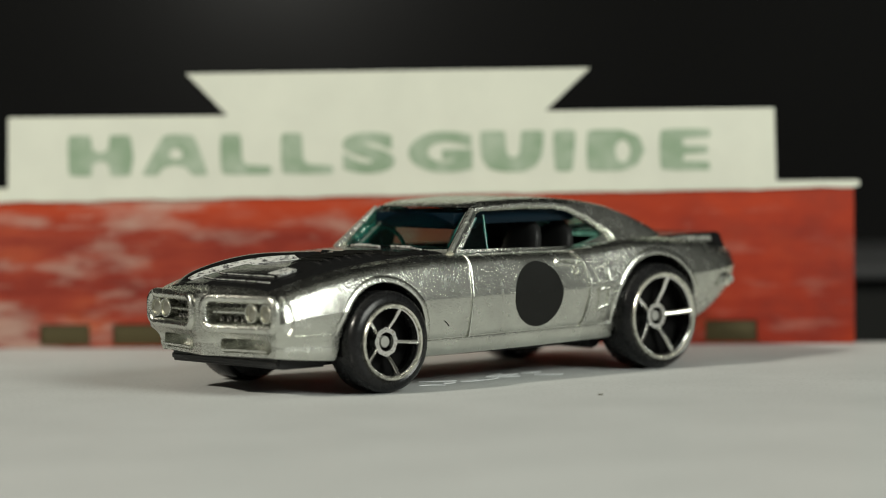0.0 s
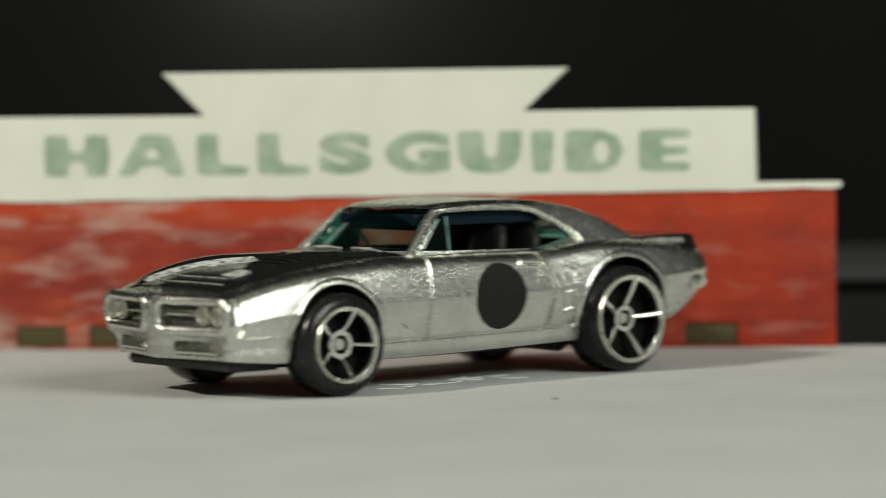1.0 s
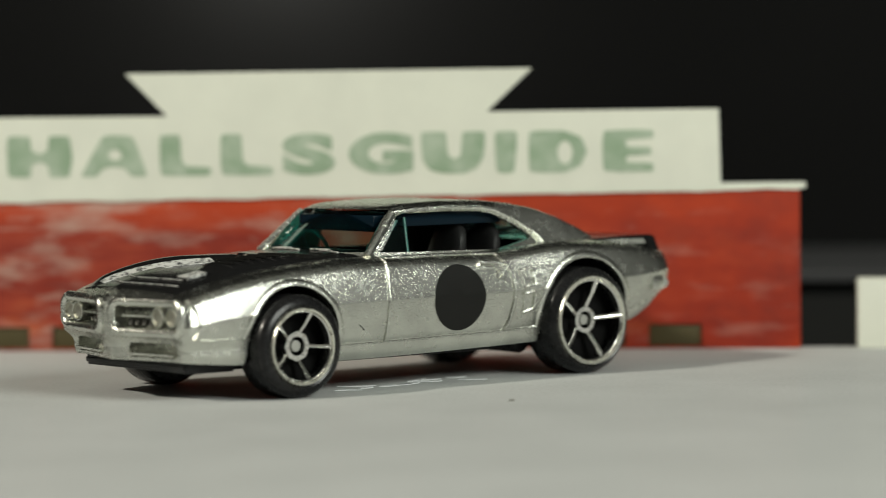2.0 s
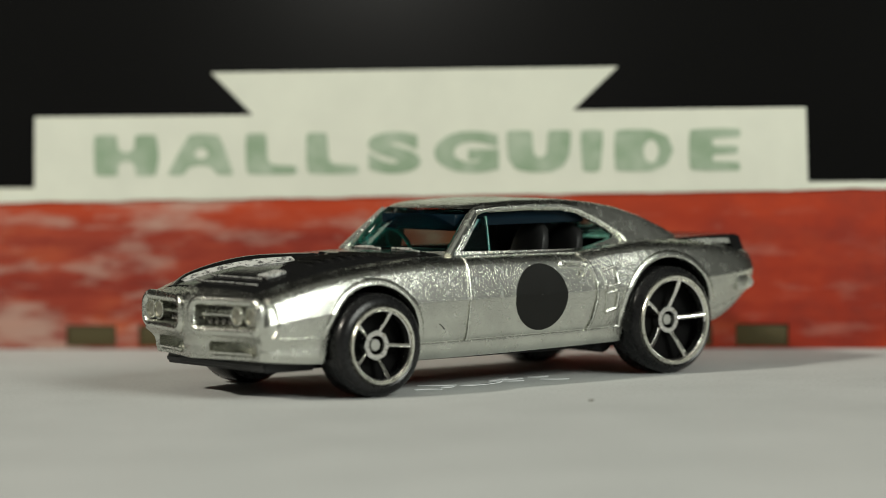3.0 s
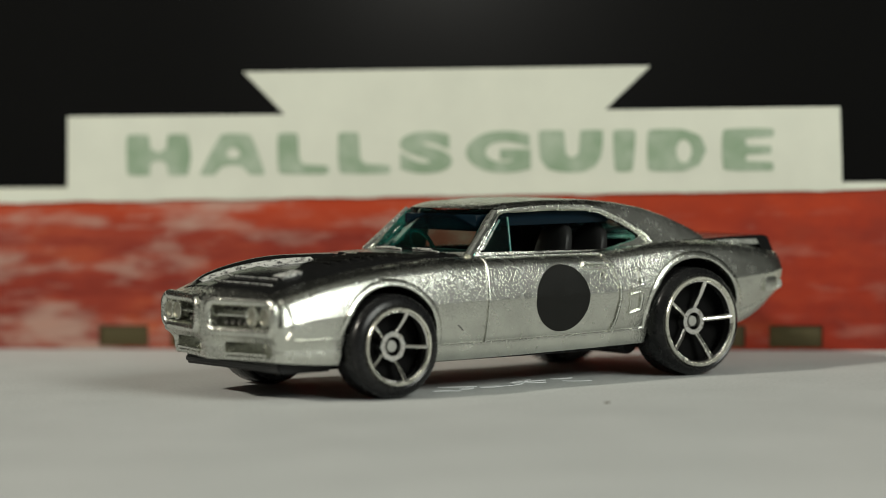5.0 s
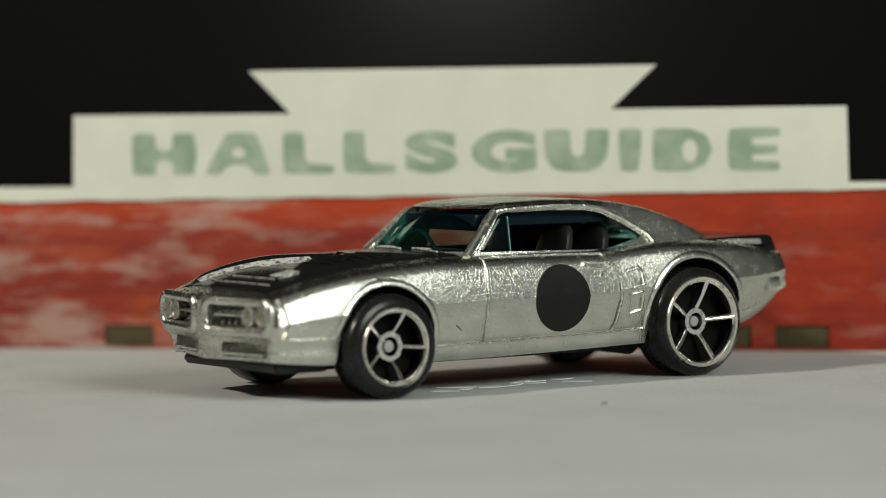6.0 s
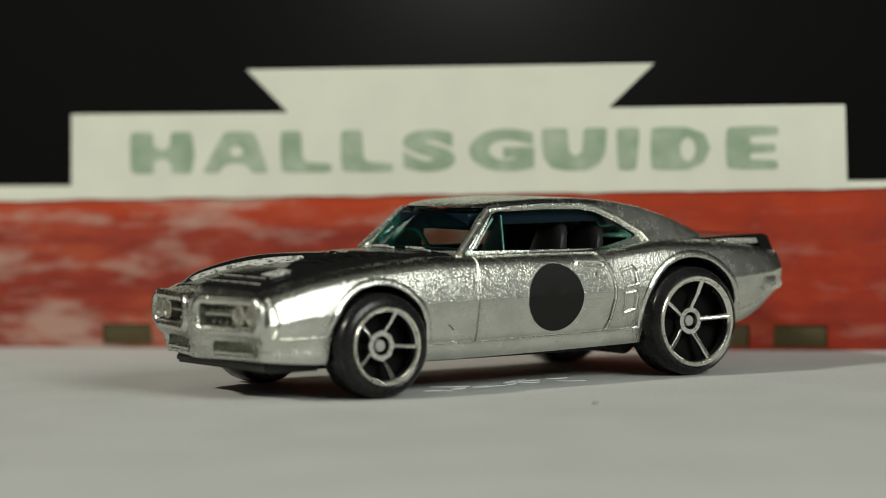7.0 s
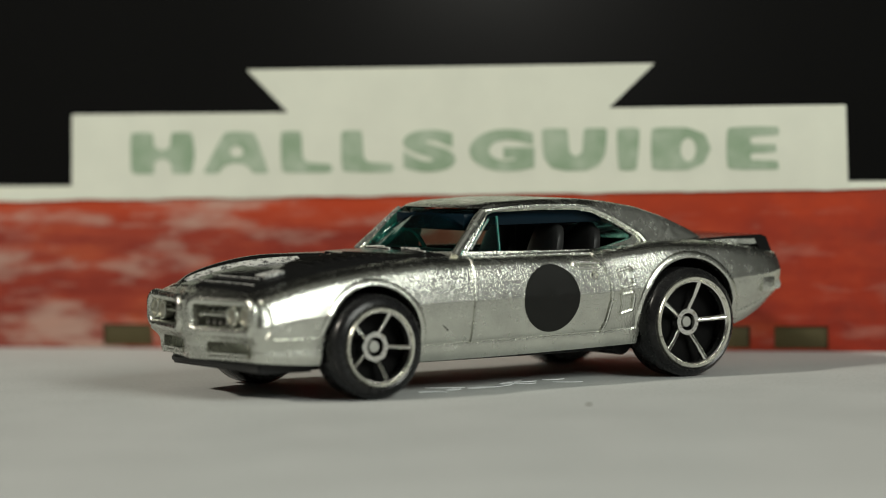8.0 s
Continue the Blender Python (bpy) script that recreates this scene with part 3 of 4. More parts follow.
def hood_half(x):
    return curve_at(x, (-1.30, 0.93), (-1.15, 0.98), (-0.8, 1.0), (-0.3, 0.97), (0.1, 0.94), (0.6, 0.92), (1.22, 0.98))


bm = bmesh.new()
rows = []
for x in np.linspace(-1.30, 1.22, 56):
    w = hood_half(x)
    rows.append([on_hood(x, MID + w * u, hood_lift(x, MID + w * u) * (1 - abs(u) ** 8)) for u in np.linspace(-1, 1, 81)])
sheet(bm, rows, 0.10)
hood = part("hood", bm, M_BLACK, car, "glossy black painted hood")

for m in (-1, 1):
    # rubbed metal wall between the raised field and the wedge
    bm = bmesh.new()
    rows = [[on_hood(x, MID + m * (wedge(x) + d), hood_lift(x, MID + m * (wedge(x) + d)) + 0.006) for d in (-0.03, 0.0, 0.03, 0.06, 0.09)] for x in np.linspace(-1.22 if m > 0 else -0.5, -0.02, 24)]
    sheet(bm, rows, 0.02)
    part("hood_stripe", bm, M_STRIPE, hood, "bare metal stripe")
# stepped block at the front of the wedge
for x0, x1, p0, p1, h in ((-1.20, -0.74, -0.34, 0.78, 0.030), (-1.08, -0.72, -0.22, 0.70, 0.048)):
    bm = bmesh.new()
    sheet(bm, [[on_hood(x + 0.04 * v * v, MID - p0 - (p1 - p0) * (v + 1) / 2, h) for v in np.linspace(-1, 1, 15)] for x in np.linspace(x0, x1, 8)], 0.06)
    part("hood_step", bm, M_BLACK, hood, "worn black raised step")
    bm = bmesh.new()
    tube(bm, [on_hood(x0 + 0.04 * v * v, MID - p0 - (p1 - p0) * (v + 1) / 2, h - 0.008) for v in np.linspace(-1, 1, 21)], 0.006, 6)
    part("hood_edge_bar", bm, M_STRIPE, hood, "rubbed bare edge")
bm = bmesh.new()
sheet(bm, [[on_hood(x, MID - p, 0.056) for p in (0.56, 0.62, 0.68, 0.74)] for x in (-1.0, -0.92, -0.84, -0.76)], 0.05)
part("hood_block", bm, M_STRIPE, hood, "rubbed bare metal end of the step")
# ribs across the scoop on the lit side
for k in range(6):
    bm = bmesh.new()
    x = -0.50 + 0.15 * k
    tube(bm, [on_hood(x + 0.06 * v, MID - 0.62 - 0.20 * v, hood_lift(x + 0.06 * v, MID - 0.62 - 0.20 * v) + 0.004) for v in np.linspace(-1, 1, 9)], 0.014, 6)
    part("scoop_rib", bm, M_SCOOP, hood, "worn black rib")
bm = bmesh.new()
sheet(bm, [[on_hood(x + 0.08 * v, MID - 0.70 - 0.16 * v * (1.1 - 0.6 * (x - 0.42)), hood_lift(x, MID - 0.7) + 0.012 - 0.01 * v * v) for v in np.linspace(-1, 1, 9)] for x in np.linspace(0.42, 0.98, 10)], 0.05)
part("bare_patch", bm, M_SCOOP, hood, "worn dark patch behind the scoop")
# small raised emblem on the front lip
for k in range(3):
    bm = bmesh.new()
    tube(bm, [on_hood(-1.36 + 0.02 * q, MID + 0.06 - 0.07 * k + 0.01 * q, 0.012) for q in range(3)], 0.016, 6)
    part("emblem", bm, M_SHINY, car, "small bare metal emblem")
# wipers moulded on the cowl
for y0, y1 in ((-0.80, -0.12), (-0.05, 0.62)):
    bm = bmesh.new()
    tube(bm, [on_hood(1.04 + 0.12 * k / 8, MID + y0 + (y1 - y0) * k / 8, 0.048) for k in range(9)], 0.012, 6)
    tube(bm, [on_hood(1.16 - 0.02 * k / 4, MID + y0 + (y1 - y0) * (0.45 + 0.4 * k / 4), 0.055) for k in range(5)], 0.010, 6)
    part("wiper", bm, M_STRIPE, hood, "worn moulded wiper")

# ---- roof and pillars ----
WS0, WS1 = 1.28, 1.86


def roof_z(x):
    return line_at(x, (1.2, 1.46), (1.30, 1.52), (1.74, 1.985), (1.84, 2.05), (2.0, 2.08), (2.6, 2.10), (3.2, 2.09), (3.6, 2.05), (4.0, 1.975), (4.4, 1.85), (4.75, 1.70), (5.0, 1.56))


def roof_solid(grow):
    """The greenhouse as a closed solid; grow < 0 shrinks it."""
    bm = bmesh.new()
    xs = list(np.linspace(1.22, 1.9, 16)) + list(np.linspace(1.96, 4.98, 46))
    us = [math.sin(a) for a in np.linspace(-math.pi / 2, math.pi / 2, 27)]
    rings = []
    for x in xs:
        zr = max(1.45, roof_z(x - (grow if x < 2.5 else -grow)) + grow)
        row = []
        for u in us:
            s = abs(u)
            crown = zr + 0.006 * (1 - s * s)
            f = line_at(s, (0, 1), (0.72, 1.0), (0.80, 0.985), (0.86, 0.935), (0.93, 0.58), (1.0, 0.0))
            z = 1.44 + (crown - 1.44) * f
            half = line_at(z, (1.44, 1.02), (1.55, 0.985), (1.9, 0.89), (2.0, 0.85), (2.1, 0.75)) * line_at(x, (1.2, 0.97), (2.2, 1.0), (3.6, 0.98), (4.9, 0.86)) + grow
            if s < 0.72:
                y = half * s / 0.80
            else:
                y = half * line_at(s, (0.72, 0.90), (0.80, 0.962), (0.86, 0.99), (1, 1.0))
            bow = -0.25 * (1 - (s if s < 0.72 else min(1, y / half)) ** 2) * min(1, max(0, (2.1 - x) / 0.5))
            row.append(bm.verts.new((x + bow, MID + math.copysign(y, u), z)))
        rings.append(row)
    for a, b in zip(rings, rings[1:]):
        for k in range(len(us) - 1):
            bm.faces.new((a[k], b[k], b[k + 1], a[k + 1]))
        bm.faces.new((a[0], a[-1], b[-1], b[0]))
    bm.faces.new(rings[0])
    bm.faces.new(rings[-1][::-1])
    bmesh.ops.recalc_face_normals(bm, faces=bm.faces)
    return bm


side_win = [(1.51, 1.54), (1.85, 1.945), (1.95, 1.97), (2.6, 1.98), (3.1, 1.965), (3.30, 1.93), (3.53, 1.83), (3.83, 1.665), (3.85, 1.64), (3.80, 1.61), (3.40, 1.525), (3.2, 1.51)]
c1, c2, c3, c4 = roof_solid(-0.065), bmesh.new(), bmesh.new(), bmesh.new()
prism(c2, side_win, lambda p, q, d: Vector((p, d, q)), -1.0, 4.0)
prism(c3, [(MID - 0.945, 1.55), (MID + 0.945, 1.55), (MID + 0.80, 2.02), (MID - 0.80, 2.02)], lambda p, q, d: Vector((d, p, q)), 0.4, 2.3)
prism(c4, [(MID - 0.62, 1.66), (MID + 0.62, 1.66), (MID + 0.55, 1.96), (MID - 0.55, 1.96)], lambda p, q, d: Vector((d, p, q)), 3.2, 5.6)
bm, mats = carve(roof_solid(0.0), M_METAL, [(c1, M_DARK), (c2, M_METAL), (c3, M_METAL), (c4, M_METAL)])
for m in (-1, 1):
    # drip rail over the side window
    rail = [(1.45, 1.56), (1.82, 1.985), (2.1, 2.012), (2.6, 2.025), (3.1, 2.01), (3.32, 1.975), (3.62, 1.85), (3.94, 1.67), (4.02, 1.58)]
    pts = []
    for x, z in rail:
        half = curve_at(z, (1.44, 1.02), (1.55, 0.985), (1.9, 0.89), (2.0, 0.85), (2.1, 0.75)) * curve_at(x, (1.2, 0.97), (2.2, 1.0), (3.6, 0.98), (4.9, 0.86))
        pts.append((x, MID + m * (half * 0.985 + 0.012), z))
    tube(bm, pts, 0.032, 8)
    # the rounded outer edge of the windshield pillar
    tube(bm, [(1.27 + 0.51 * k / 6, MID + m * (1.045 - 0.185 * k / 6), 1.505 + 0.475 * k / 6) for k in range(7)], 0.05, 10)
part("roof", bm, mats, car, "bare metal roof with slim pillars", 32)


# glass: clear teal plastic just inside the openings
def pane(name, corners, bow, label, n=8):
    bm = bmesh.new()
    a, b, c, d = [Vector(p) for p in corners]
    rows = []
    for i in range(n + 1):
        s = i / n
        row = []
        for k in range(n + 1):
            u = k / n
            p = a.lerp(b, u).lerp(d.lerp(c, u), s)
            row.append(p + Vector(bow) * (1 - (2 * u - 1) ** 2))
        rows.append(row)
    va = [[bm.verts.new(p) for p in r] for r in rows]
    nrm = (b - a).cross(d - a).normalized() * 0.035
    vb = [[bm.verts.new(p + nrm) for p in r] for r in rows]
    for i in range(n):
        for k in range(n):
            bm.faces.new((va[i][k], va[i][k + 1], va[i + 1][k + 1], va[i + 1][k]))
            bm.faces.new((vb[i][k], vb[i + 1][k], vb[i + 1][k + 1], vb[i][k + 1]))
    for i in range(n):
        bm.faces.new((va[i][0], va[i + 1][0], vb[i + 1][0], vb[i][0]))
        bm.faces.new((va[i][n], vb[i][n], vb[i + 1][n], va[i + 1][n]))
        bm.faces.new((va[0][i], vb[0][i], vb[0][i + 1], va[0][i + 1]))
        bm.faces.new((va[n][i], va[n][i + 1], vb[n][i + 1], vb[n][i]))
    return part(name, bm, M_SCREEN, car, label)


pane("windshield", ((1.38, MID - 0.98, 1.53), (1.38, MID + 0.98, 1.53), (1.88, MID + 0.78, 2.0), (1.88, MID - 0.78, 2.0)), (-0.23, 0, 0), "teal tinted windshield")
# the thick moulded edge of the windshield, inside the pillars
bm = bmesh.new()
edge = [(1.46, -0.88, 1.54), (1.62, -0.82, 1.70), (1.80, -0.74, 1.88)]
for m in (-1, 1):
    tube(bm, [(x + 0.03, MID - m * y * 0.97, z) for x, y, z in edge], 0.07, 10)
part("windshield_edge", bm, M_RIM, car, "thick teal plastic edge of the windshield")
pane("rear_window", ((4.72, MID - 0.60, 1.60), (4.72, MID + 0.60, 1.60), (3.85, MID + 0.55, 1.93), (3.85, MID - 0.55, 1.93)), (0, 0, 0.0), "teal tinted rear window")
# added bar that paints the refracted light low in the rear window
bm = bmesh.new()
tube(bm, [(3.86 + 0.05 * u * u, MID + 0.62 * u, 1.715 + 0.014 * math.sin(5 * u)) for u in np.linspace(-1, 1, 15)], 0.030, 8)
part("refracted_light_bar", bm, M_PALE, car, "pale bar painted for light refracted at the rear window")
for m in (-1, 1):
    # the quarter light and its post, folded in beside the pillar
    bm = bmesh.new()
    prism(bm, [(1.62, 1.53), (2.00, 1.53), (2.03, 1.92), (1.93, 1.92)], lambda p, q, d: Vector((p, MID + m * (0.86 - 0.25 * (q - 1.5) + d), q)), 0.0, 0.03)
    glass = part("quarter_light", bm, M_TEAL if m > 0 else M_SCREEN, car, "teal tinted quarter light", 20)
    bm = bmesh.new()
    tube(bm, [(2.00 + 0.03 * k / 5, MID + m * (0.875 - 0.25 * (0.02 + 0.4 * k / 5)), 1.52 + 0.40 * k / 5) for k in range(6)], 0.018, 8)
    part("post", bm, M_TEAL, glass, "clear teal plastic post")
    # silver bar painting the white highlight along the slanted side of the pane
    bm = bmesh.new()
    tube(bm, [(1.62 + 0.30 * k / 5, MID + m * (0.865 - 0.25 * (0.03 + 0.35 * k / 5)), 1.56 + 0.33 * k / 5) for k in range(6)], 0.012, 6)
    part("edge", bm, M_STRIPE, glass)

bm = bmesh.new()
box(bm, 1.80, 3.55, MID - 0.74, MID + 0.74, 1.81, 1.975, 0.04)
box(bm, 1.62, 1.98, MID - 0.72, MID + 0.72, 1.755, 1.955, 0.03)
part("window_insert_top", bm, M_NAVY, car, "dark tinted plastic under the roof")

# interior
bm = bmesh.new()
box(bm, 1.5, 4.15, 0.45, 2.29, 0.78, 0.84, 0.02)
part("cabin_floor", bm, M_PLASTIC, car, "black plastic cabin floor")
bm = bmesh.new()
box(bm, 1.25, 1.62, 0.60, 2.14, 1.15, 1.55, 0.06)
part("dashboard", bm, M_PLASTIC, car, "black plastic dashboard")


def seat(x, y, w, name, tall=0.79):
    e = tagged(new(name), "black plastic bucket seat")
    e.parent = car
    b = bmesh.new()
    box(b, x - 0.45, x + 0.1, y - w / 2, y + w / 2, 0.84, 1.12, 0.06)
    part("cushion", b, M_PLASTIC, e)
    b = bmesh.new()
    rings = []
    for k in range(11):
        t = k / 10
        end = 0.55 if k == 10 else 1.0
        hw, hd = end * w / 2 * (1 - 0.42 * max(0, (t - 0.5) / 0.5) ** 2), end * (0.11 - 0.035 * t)
        rings.append([b.verts.new((x + 0.06 + 0.21 * t + hd * math.copysign(abs(math.sin(a)) ** 0.6, math.sin(a)), y + hw * math.copysign(abs(math.cos(a)) ** 0.6, math.cos(a)), 1.05 + tall * t - 0.012 * (k == 9)))
                      for a in (2 * math.pi * q / 20 for q in range(20))])
    for p, q in zip(rings, rings[1:]):
        for k in range(20):
            b.faces.new((p[k], p[(k + 1) % 20], q[(k + 1) % 20], q[k]))
    b.faces.new(rings[0])
    b.faces.new(rings[-1][::-1])
    part("backrest", b, M_SEAT, e)


seat(2.72, 0.88, 0.62, "seat")
seat(2.72, 1.86, 0.62, "seat")
seat(3.23, 0.88, 0.66, "rear_seat", 0.75)
seat(3.50, 1.80, 0.66, "rear_seat", 0.60)
bm = bmesh.new()
prism(bm, [(2.98, 1.0), (4.1, 1.0), (3.95, 1.60), (3.45, 1.90), (3.05, 1.93)], lambda p, q, d: Vector((p, MID + 0.70 + d - 0.12 * max(0, q - 1.5), q)), 0.0, 0.05)
part("rear_side_panel", bm, M_PLASTIC, car, "black plastic inner side panel", 20)
# ring standing in for the curled teal moulding at the far window
bm = bmesh.new()
m_ = Matrix.Translation((1.80, 1.98, 1.55)) @ Euler((0, 0, radians(90))).to_matrix().to_4x4() @ Euler((radians(-25), 0, 0)).to_matrix().to_4x4()
lathe(bm, [(0.20, -0.02), (0.225, -0.02), (0.235, 0.0), (0.225, 0.02), (0.20, 0.02), (0.19, 0.0), (0.20, -0.02)], 28, m_)
part("window_insert_curl", bm, M_RIM, car, "teal plastic curl of the window insert")

# ---- side trim ----
bm = bmesh.new()
n, rd, cx, cz = 64, 0.385, 2.40, 0.995
ctr = bm.verts.new((cx, skin(cx, cz) - 0.006, cz))
rings = []
for q in (0.25, 0.5, 0.75, 1.0):
    rings.append([bm.verts.new((cx + q * rd * math.cos(a), skin(cx + q * rd * math.cos(a), cz + q * rd * math.sin(a)) - 0.006, cz + q * rd * math.sin(a))) for a in (2 * math.pi * k / n for k in range(n))])
rings.append([bm.verts.new(v.co + Vector((0, 0.012, 0))) for v in rings[-1]])
for k in range(n):
    bm.faces.new((ctr, rings[0][k], rings[0][(k + 1) % n]))
    for a, b in zip(rings, rings[1:]):
        bm.faces.new((a[k], b[k], b[(k + 1) % n], a[(k + 1) % n]))
bm.faces.new(rings[-1])
part("roundel", bm, M_ROUNDEL, car, "flat black printed roundel on the door")


def ridge(name, pts, r, label="", parent=None):
    for m in (-1, 1):
        bm = bmesh.new()
        fine = []
        for (x0, z0), (x1, z1) in zip(pts, pts[1:]):
            fine += [(x0 + (x1 - x0) * k / 6, z0 + (z1 - z0) * k / 6) for k in range(6)]
        fine.append(pts[-1])
        tube(bm, [(x, MID + m * (MID - skin(x, z) + 0.35 * r), z) for x, z in fine], r, 8)
        part(name, bm, M_METAL, car, label)


ridge("door_seam", [(1.39, 1.49), (1.36, 1.3), (1.34, 0.9), (1.33, 0.55)], 0.016)
ridge("door_seam", [(3.06, 1.47), (3.16, 1.35), (3.23, 1.15), (3.24, 0.95), (3.19, 0.72), (3.13, 0.58)], 0.021)
grip = [(2.74, 1.385), (2.92, 1.378), (3.10, 1.360), (3.115, 1.33), (3.07, 1.31), (2.92, 1.318), (2.76, 1.325), (2.73, 1.35), (2.74, 1.385)]
ridge("door_handle", grip, 0.022)
ridge("handle_bar", [(2.79, 1.352), (2.90, 1.348), (3.03, 1.338)], 0.012)
ridge("corner_ridge", [(-1.30, 1.13), (-1.25, 1.02), (-1.235, 0.90), (-1.25, 0.78), (-1.29, 0.71)], 0.018)
ridge("belt_trim", [(1.45, 1.487), (2.2, 1.487), (3.06, 1.475)], 0.016)
for gill in ([(3.33, 1.26), (3.51, 1.30), (3.535, 1.24), (3.55, 1.10), (3.37, 1.07)], [(3.37, 0.99), (3.53, 1.02), (3.545, 0.96), (3.53, 0.81), (3.37, 0.77)]):
    ridge("gill_frame", gill, 0.024)
    ridge("gill_edge", [gill[0], ((gill[0][0] + gill[-1][0]) / 2 + 0.015, (gill[0][1] + gill[-1][1]) / 2), gill[-1]], 0.012)
for m in (-1, 1):
    bm = bmesh.new()
    y = skin(3.02, 1.225)
    lathe(bm, [(0.0, -0.004), (0.024, -0.004), (0.030, -0.022), (0.042, -0.024), (0.052, -0.008), (0.056, 0.012), (0.0, 0.014)], 20, Matrix.Translation((3.02, MID + m * (MID - y), 1.225)))
    part("door_lock", bm, M_SHINY, car)
    bm = bmesh.new()
    box(bm, 5.50, 5.70, -0.02, 0.05, 0.93, 1.10, 0.012)
    yy = skin(5.6, 1.0)
    for v in bm.verts:
        v.co.y = MID + m * (MID - yy - v.co.y + 0.02 - 0.12 * (v.co.x - 5.6))
    part("side_marker", bm, M_SHINY, car)

bm = bmesh.new()
tube(bm, [(x, skin(x, z) - 0.004, z) for x, z in ((0.93, 0.755), (0.955, 0.735), (0.97, 0.725), (1.0, 0.695))], 0.006, 5)
part("scratch", bm, M_DARK, car, "short dark scratch on the door")

# ---- front details ----
for m in (-1, 1):
    for p in (0.80, 1.02):
        z = 0.945
        x = front_x(p, z)
        bm = bmesh.new()
        t_m = Matrix.Translation((x + 0.055, MID + m * p, z)) @ Euler((0, 0, radians(-90))).to_matrix().to_4x4()
        lathe(bm, [(0.0, 0.1), (0.112, 0.1), (0.112, -0.05), (0.107, -0.075), (0.094, -0.075), (0.086, -0.045), (0.0, -0.04)], 28, t_m)
        light = part("headlight", bm, M_SHINY, car)
        bm = bmesh.new()
        lathe(bm, [(0.087, -0.038), (0.080, -0.050), (0.06, -0.060), (0.03, -0.064), (0.0, -0.065)], 24, t_m)
        part("lens", bm, M_LAMPGLASS, light)
    # grille bars and the cast mesh behind them
    bm = bmesh.new()
    for z, r in ((0.945, 0.022),):
        tube(bm, [(-1.4 + nose(-1.4, p / 1.37, z) + 0.07, MID + m * p, z) for p in np.linspace(0.19, 0.68, 8)], r, 6)
    part("grille_bar", bm, M_METAL, car)
    for row in (0.865, 1.025):
        for k in range(5):
            bm = bmesh.new()
            p = 0.25 + 0.1 * k
            x = -1.4 + nose(-1.4, p / 1.37, row) + 0.12
            t_m = Matrix.Translation((x, MID + m * p, row)) @ Euler((0, 0, radians(-90))).to_matrix().to_4x4()
            lathe(bm, [(0.016, 0.05), (0.036, 0.05), (0.036, 0.0), (0.028, -0.008), (0.016, 0.0), (0.016, 0.05)], 8, t_m)
            part("grille_cell", bm, M_GRILLE, car)
    # lower grille lip
    bm = bmesh.new()
    tube(bm, [(-1.4 + nose(-1.4, p / 1.37, 0.53) - 0.01, MID + m * p, 0.525) for p in np.linspace(0.30, 0.95, 8)], 0.018, 6)
    part("lower_grille_bar", bm, M_SHINY, car)
    # bumper seam
    bm = bmesh.new()
    tube(bm, [(x, MID + m * (MID - skin(x, 0.695)), 0.695) for x in np.linspace(-1.2, -0.66, 10)], 0.010, 6)
    part("bumper_seam", bm, M_METAL, car)

# ---- black plastic underside ----
bm = bmesh.new()
box(bm, -0.9, 5.2, 0.62, 2.12, 0.30, 0.50, 0.05)
part("chassis", bm, M_PLASTIC, car, "black plastic chassis")
bm = bmesh.new()


def splitter_point(p, q, d):
    return Vector((p + 0.22 * (abs(d) / 1.1) ** 2 * (1 if p < -0.9 else 0), MID + d, q))


prism(bm, [(-1.36, 0.45), (-1.43, 0.42), (-1.42, 0.33), (-1.36, 0.31), (-0.55, 0.31), (-0.55, 0.45)], splitter_point, -1.0, 1.0)
bmesh.ops.bevel(bm, geom=list(bm.edges), offset=0.025, segments=3, affect="EDGES")
part("front_splitter", bm, M_PLASTIC, car, "black plastic front splitter", 25)
bm = bmesh.new()
lathe(bm, [(0.0, 0.55), (0.10, 0.55), (0.12, 0.60), (0.12, 2.10), (0.10, 2.2), (0.0, 2.2)], 16, Matrix.Translation((3.78, 0, 0.36)))
part("axle_bump", bm, M_PLASTIC, car)

# rear spoiler
bm = bmesh.new()
prof = [(4.75, 1.58), (5.2, 1.60), (5.68, 1.605), (5.76, 1.575), (5.82, 1.45), (5.88, 1.34), (5.78, 1.37), (5.66, 1.43), (5.58, 1.53), (5.2, 1.555), (4.75, 1.555)]
prism(bm, prof, lambda p, q, d: Vector((p - 0.05 * (d / 1.1) ** 2, MID + d * curve_at(p, (4.6, 0.90), (5.5, 1.0), (5.8, 0.98)), q)), -1.12, 1.12)
part("rear_spoiler", bm, M_BLACK, car, "black painted rear spoiler", 25)
for m in (-1, 1):
    bm = bmesh.new()
    prism(bm, [(4.72, 1.555), (5.1, 1.568), (5.50, 1.56), (5.53, 1.505), (5.48, 1.495), (5.1, 1.52), (4.7, 1.55)],
          lambda p, q, d: Vector((p, MID + m * d * curve_at(p, (4.6, 0.90), (5.5, 1.0), (5.8, 0.98)), q)), 1.06, 1.135)
    part("fender_strip", bm, M_METAL, car, "", 25)
bm = bmesh.new()
tube(bm, [(5.85 - 0.08 * abs(u) ** 3, MID + 1.21 * u, 1.01) for u in np.linspace(-1, 1, 21)], 0.065, 8)
part("rear_bumper", bm, M_METAL, car)


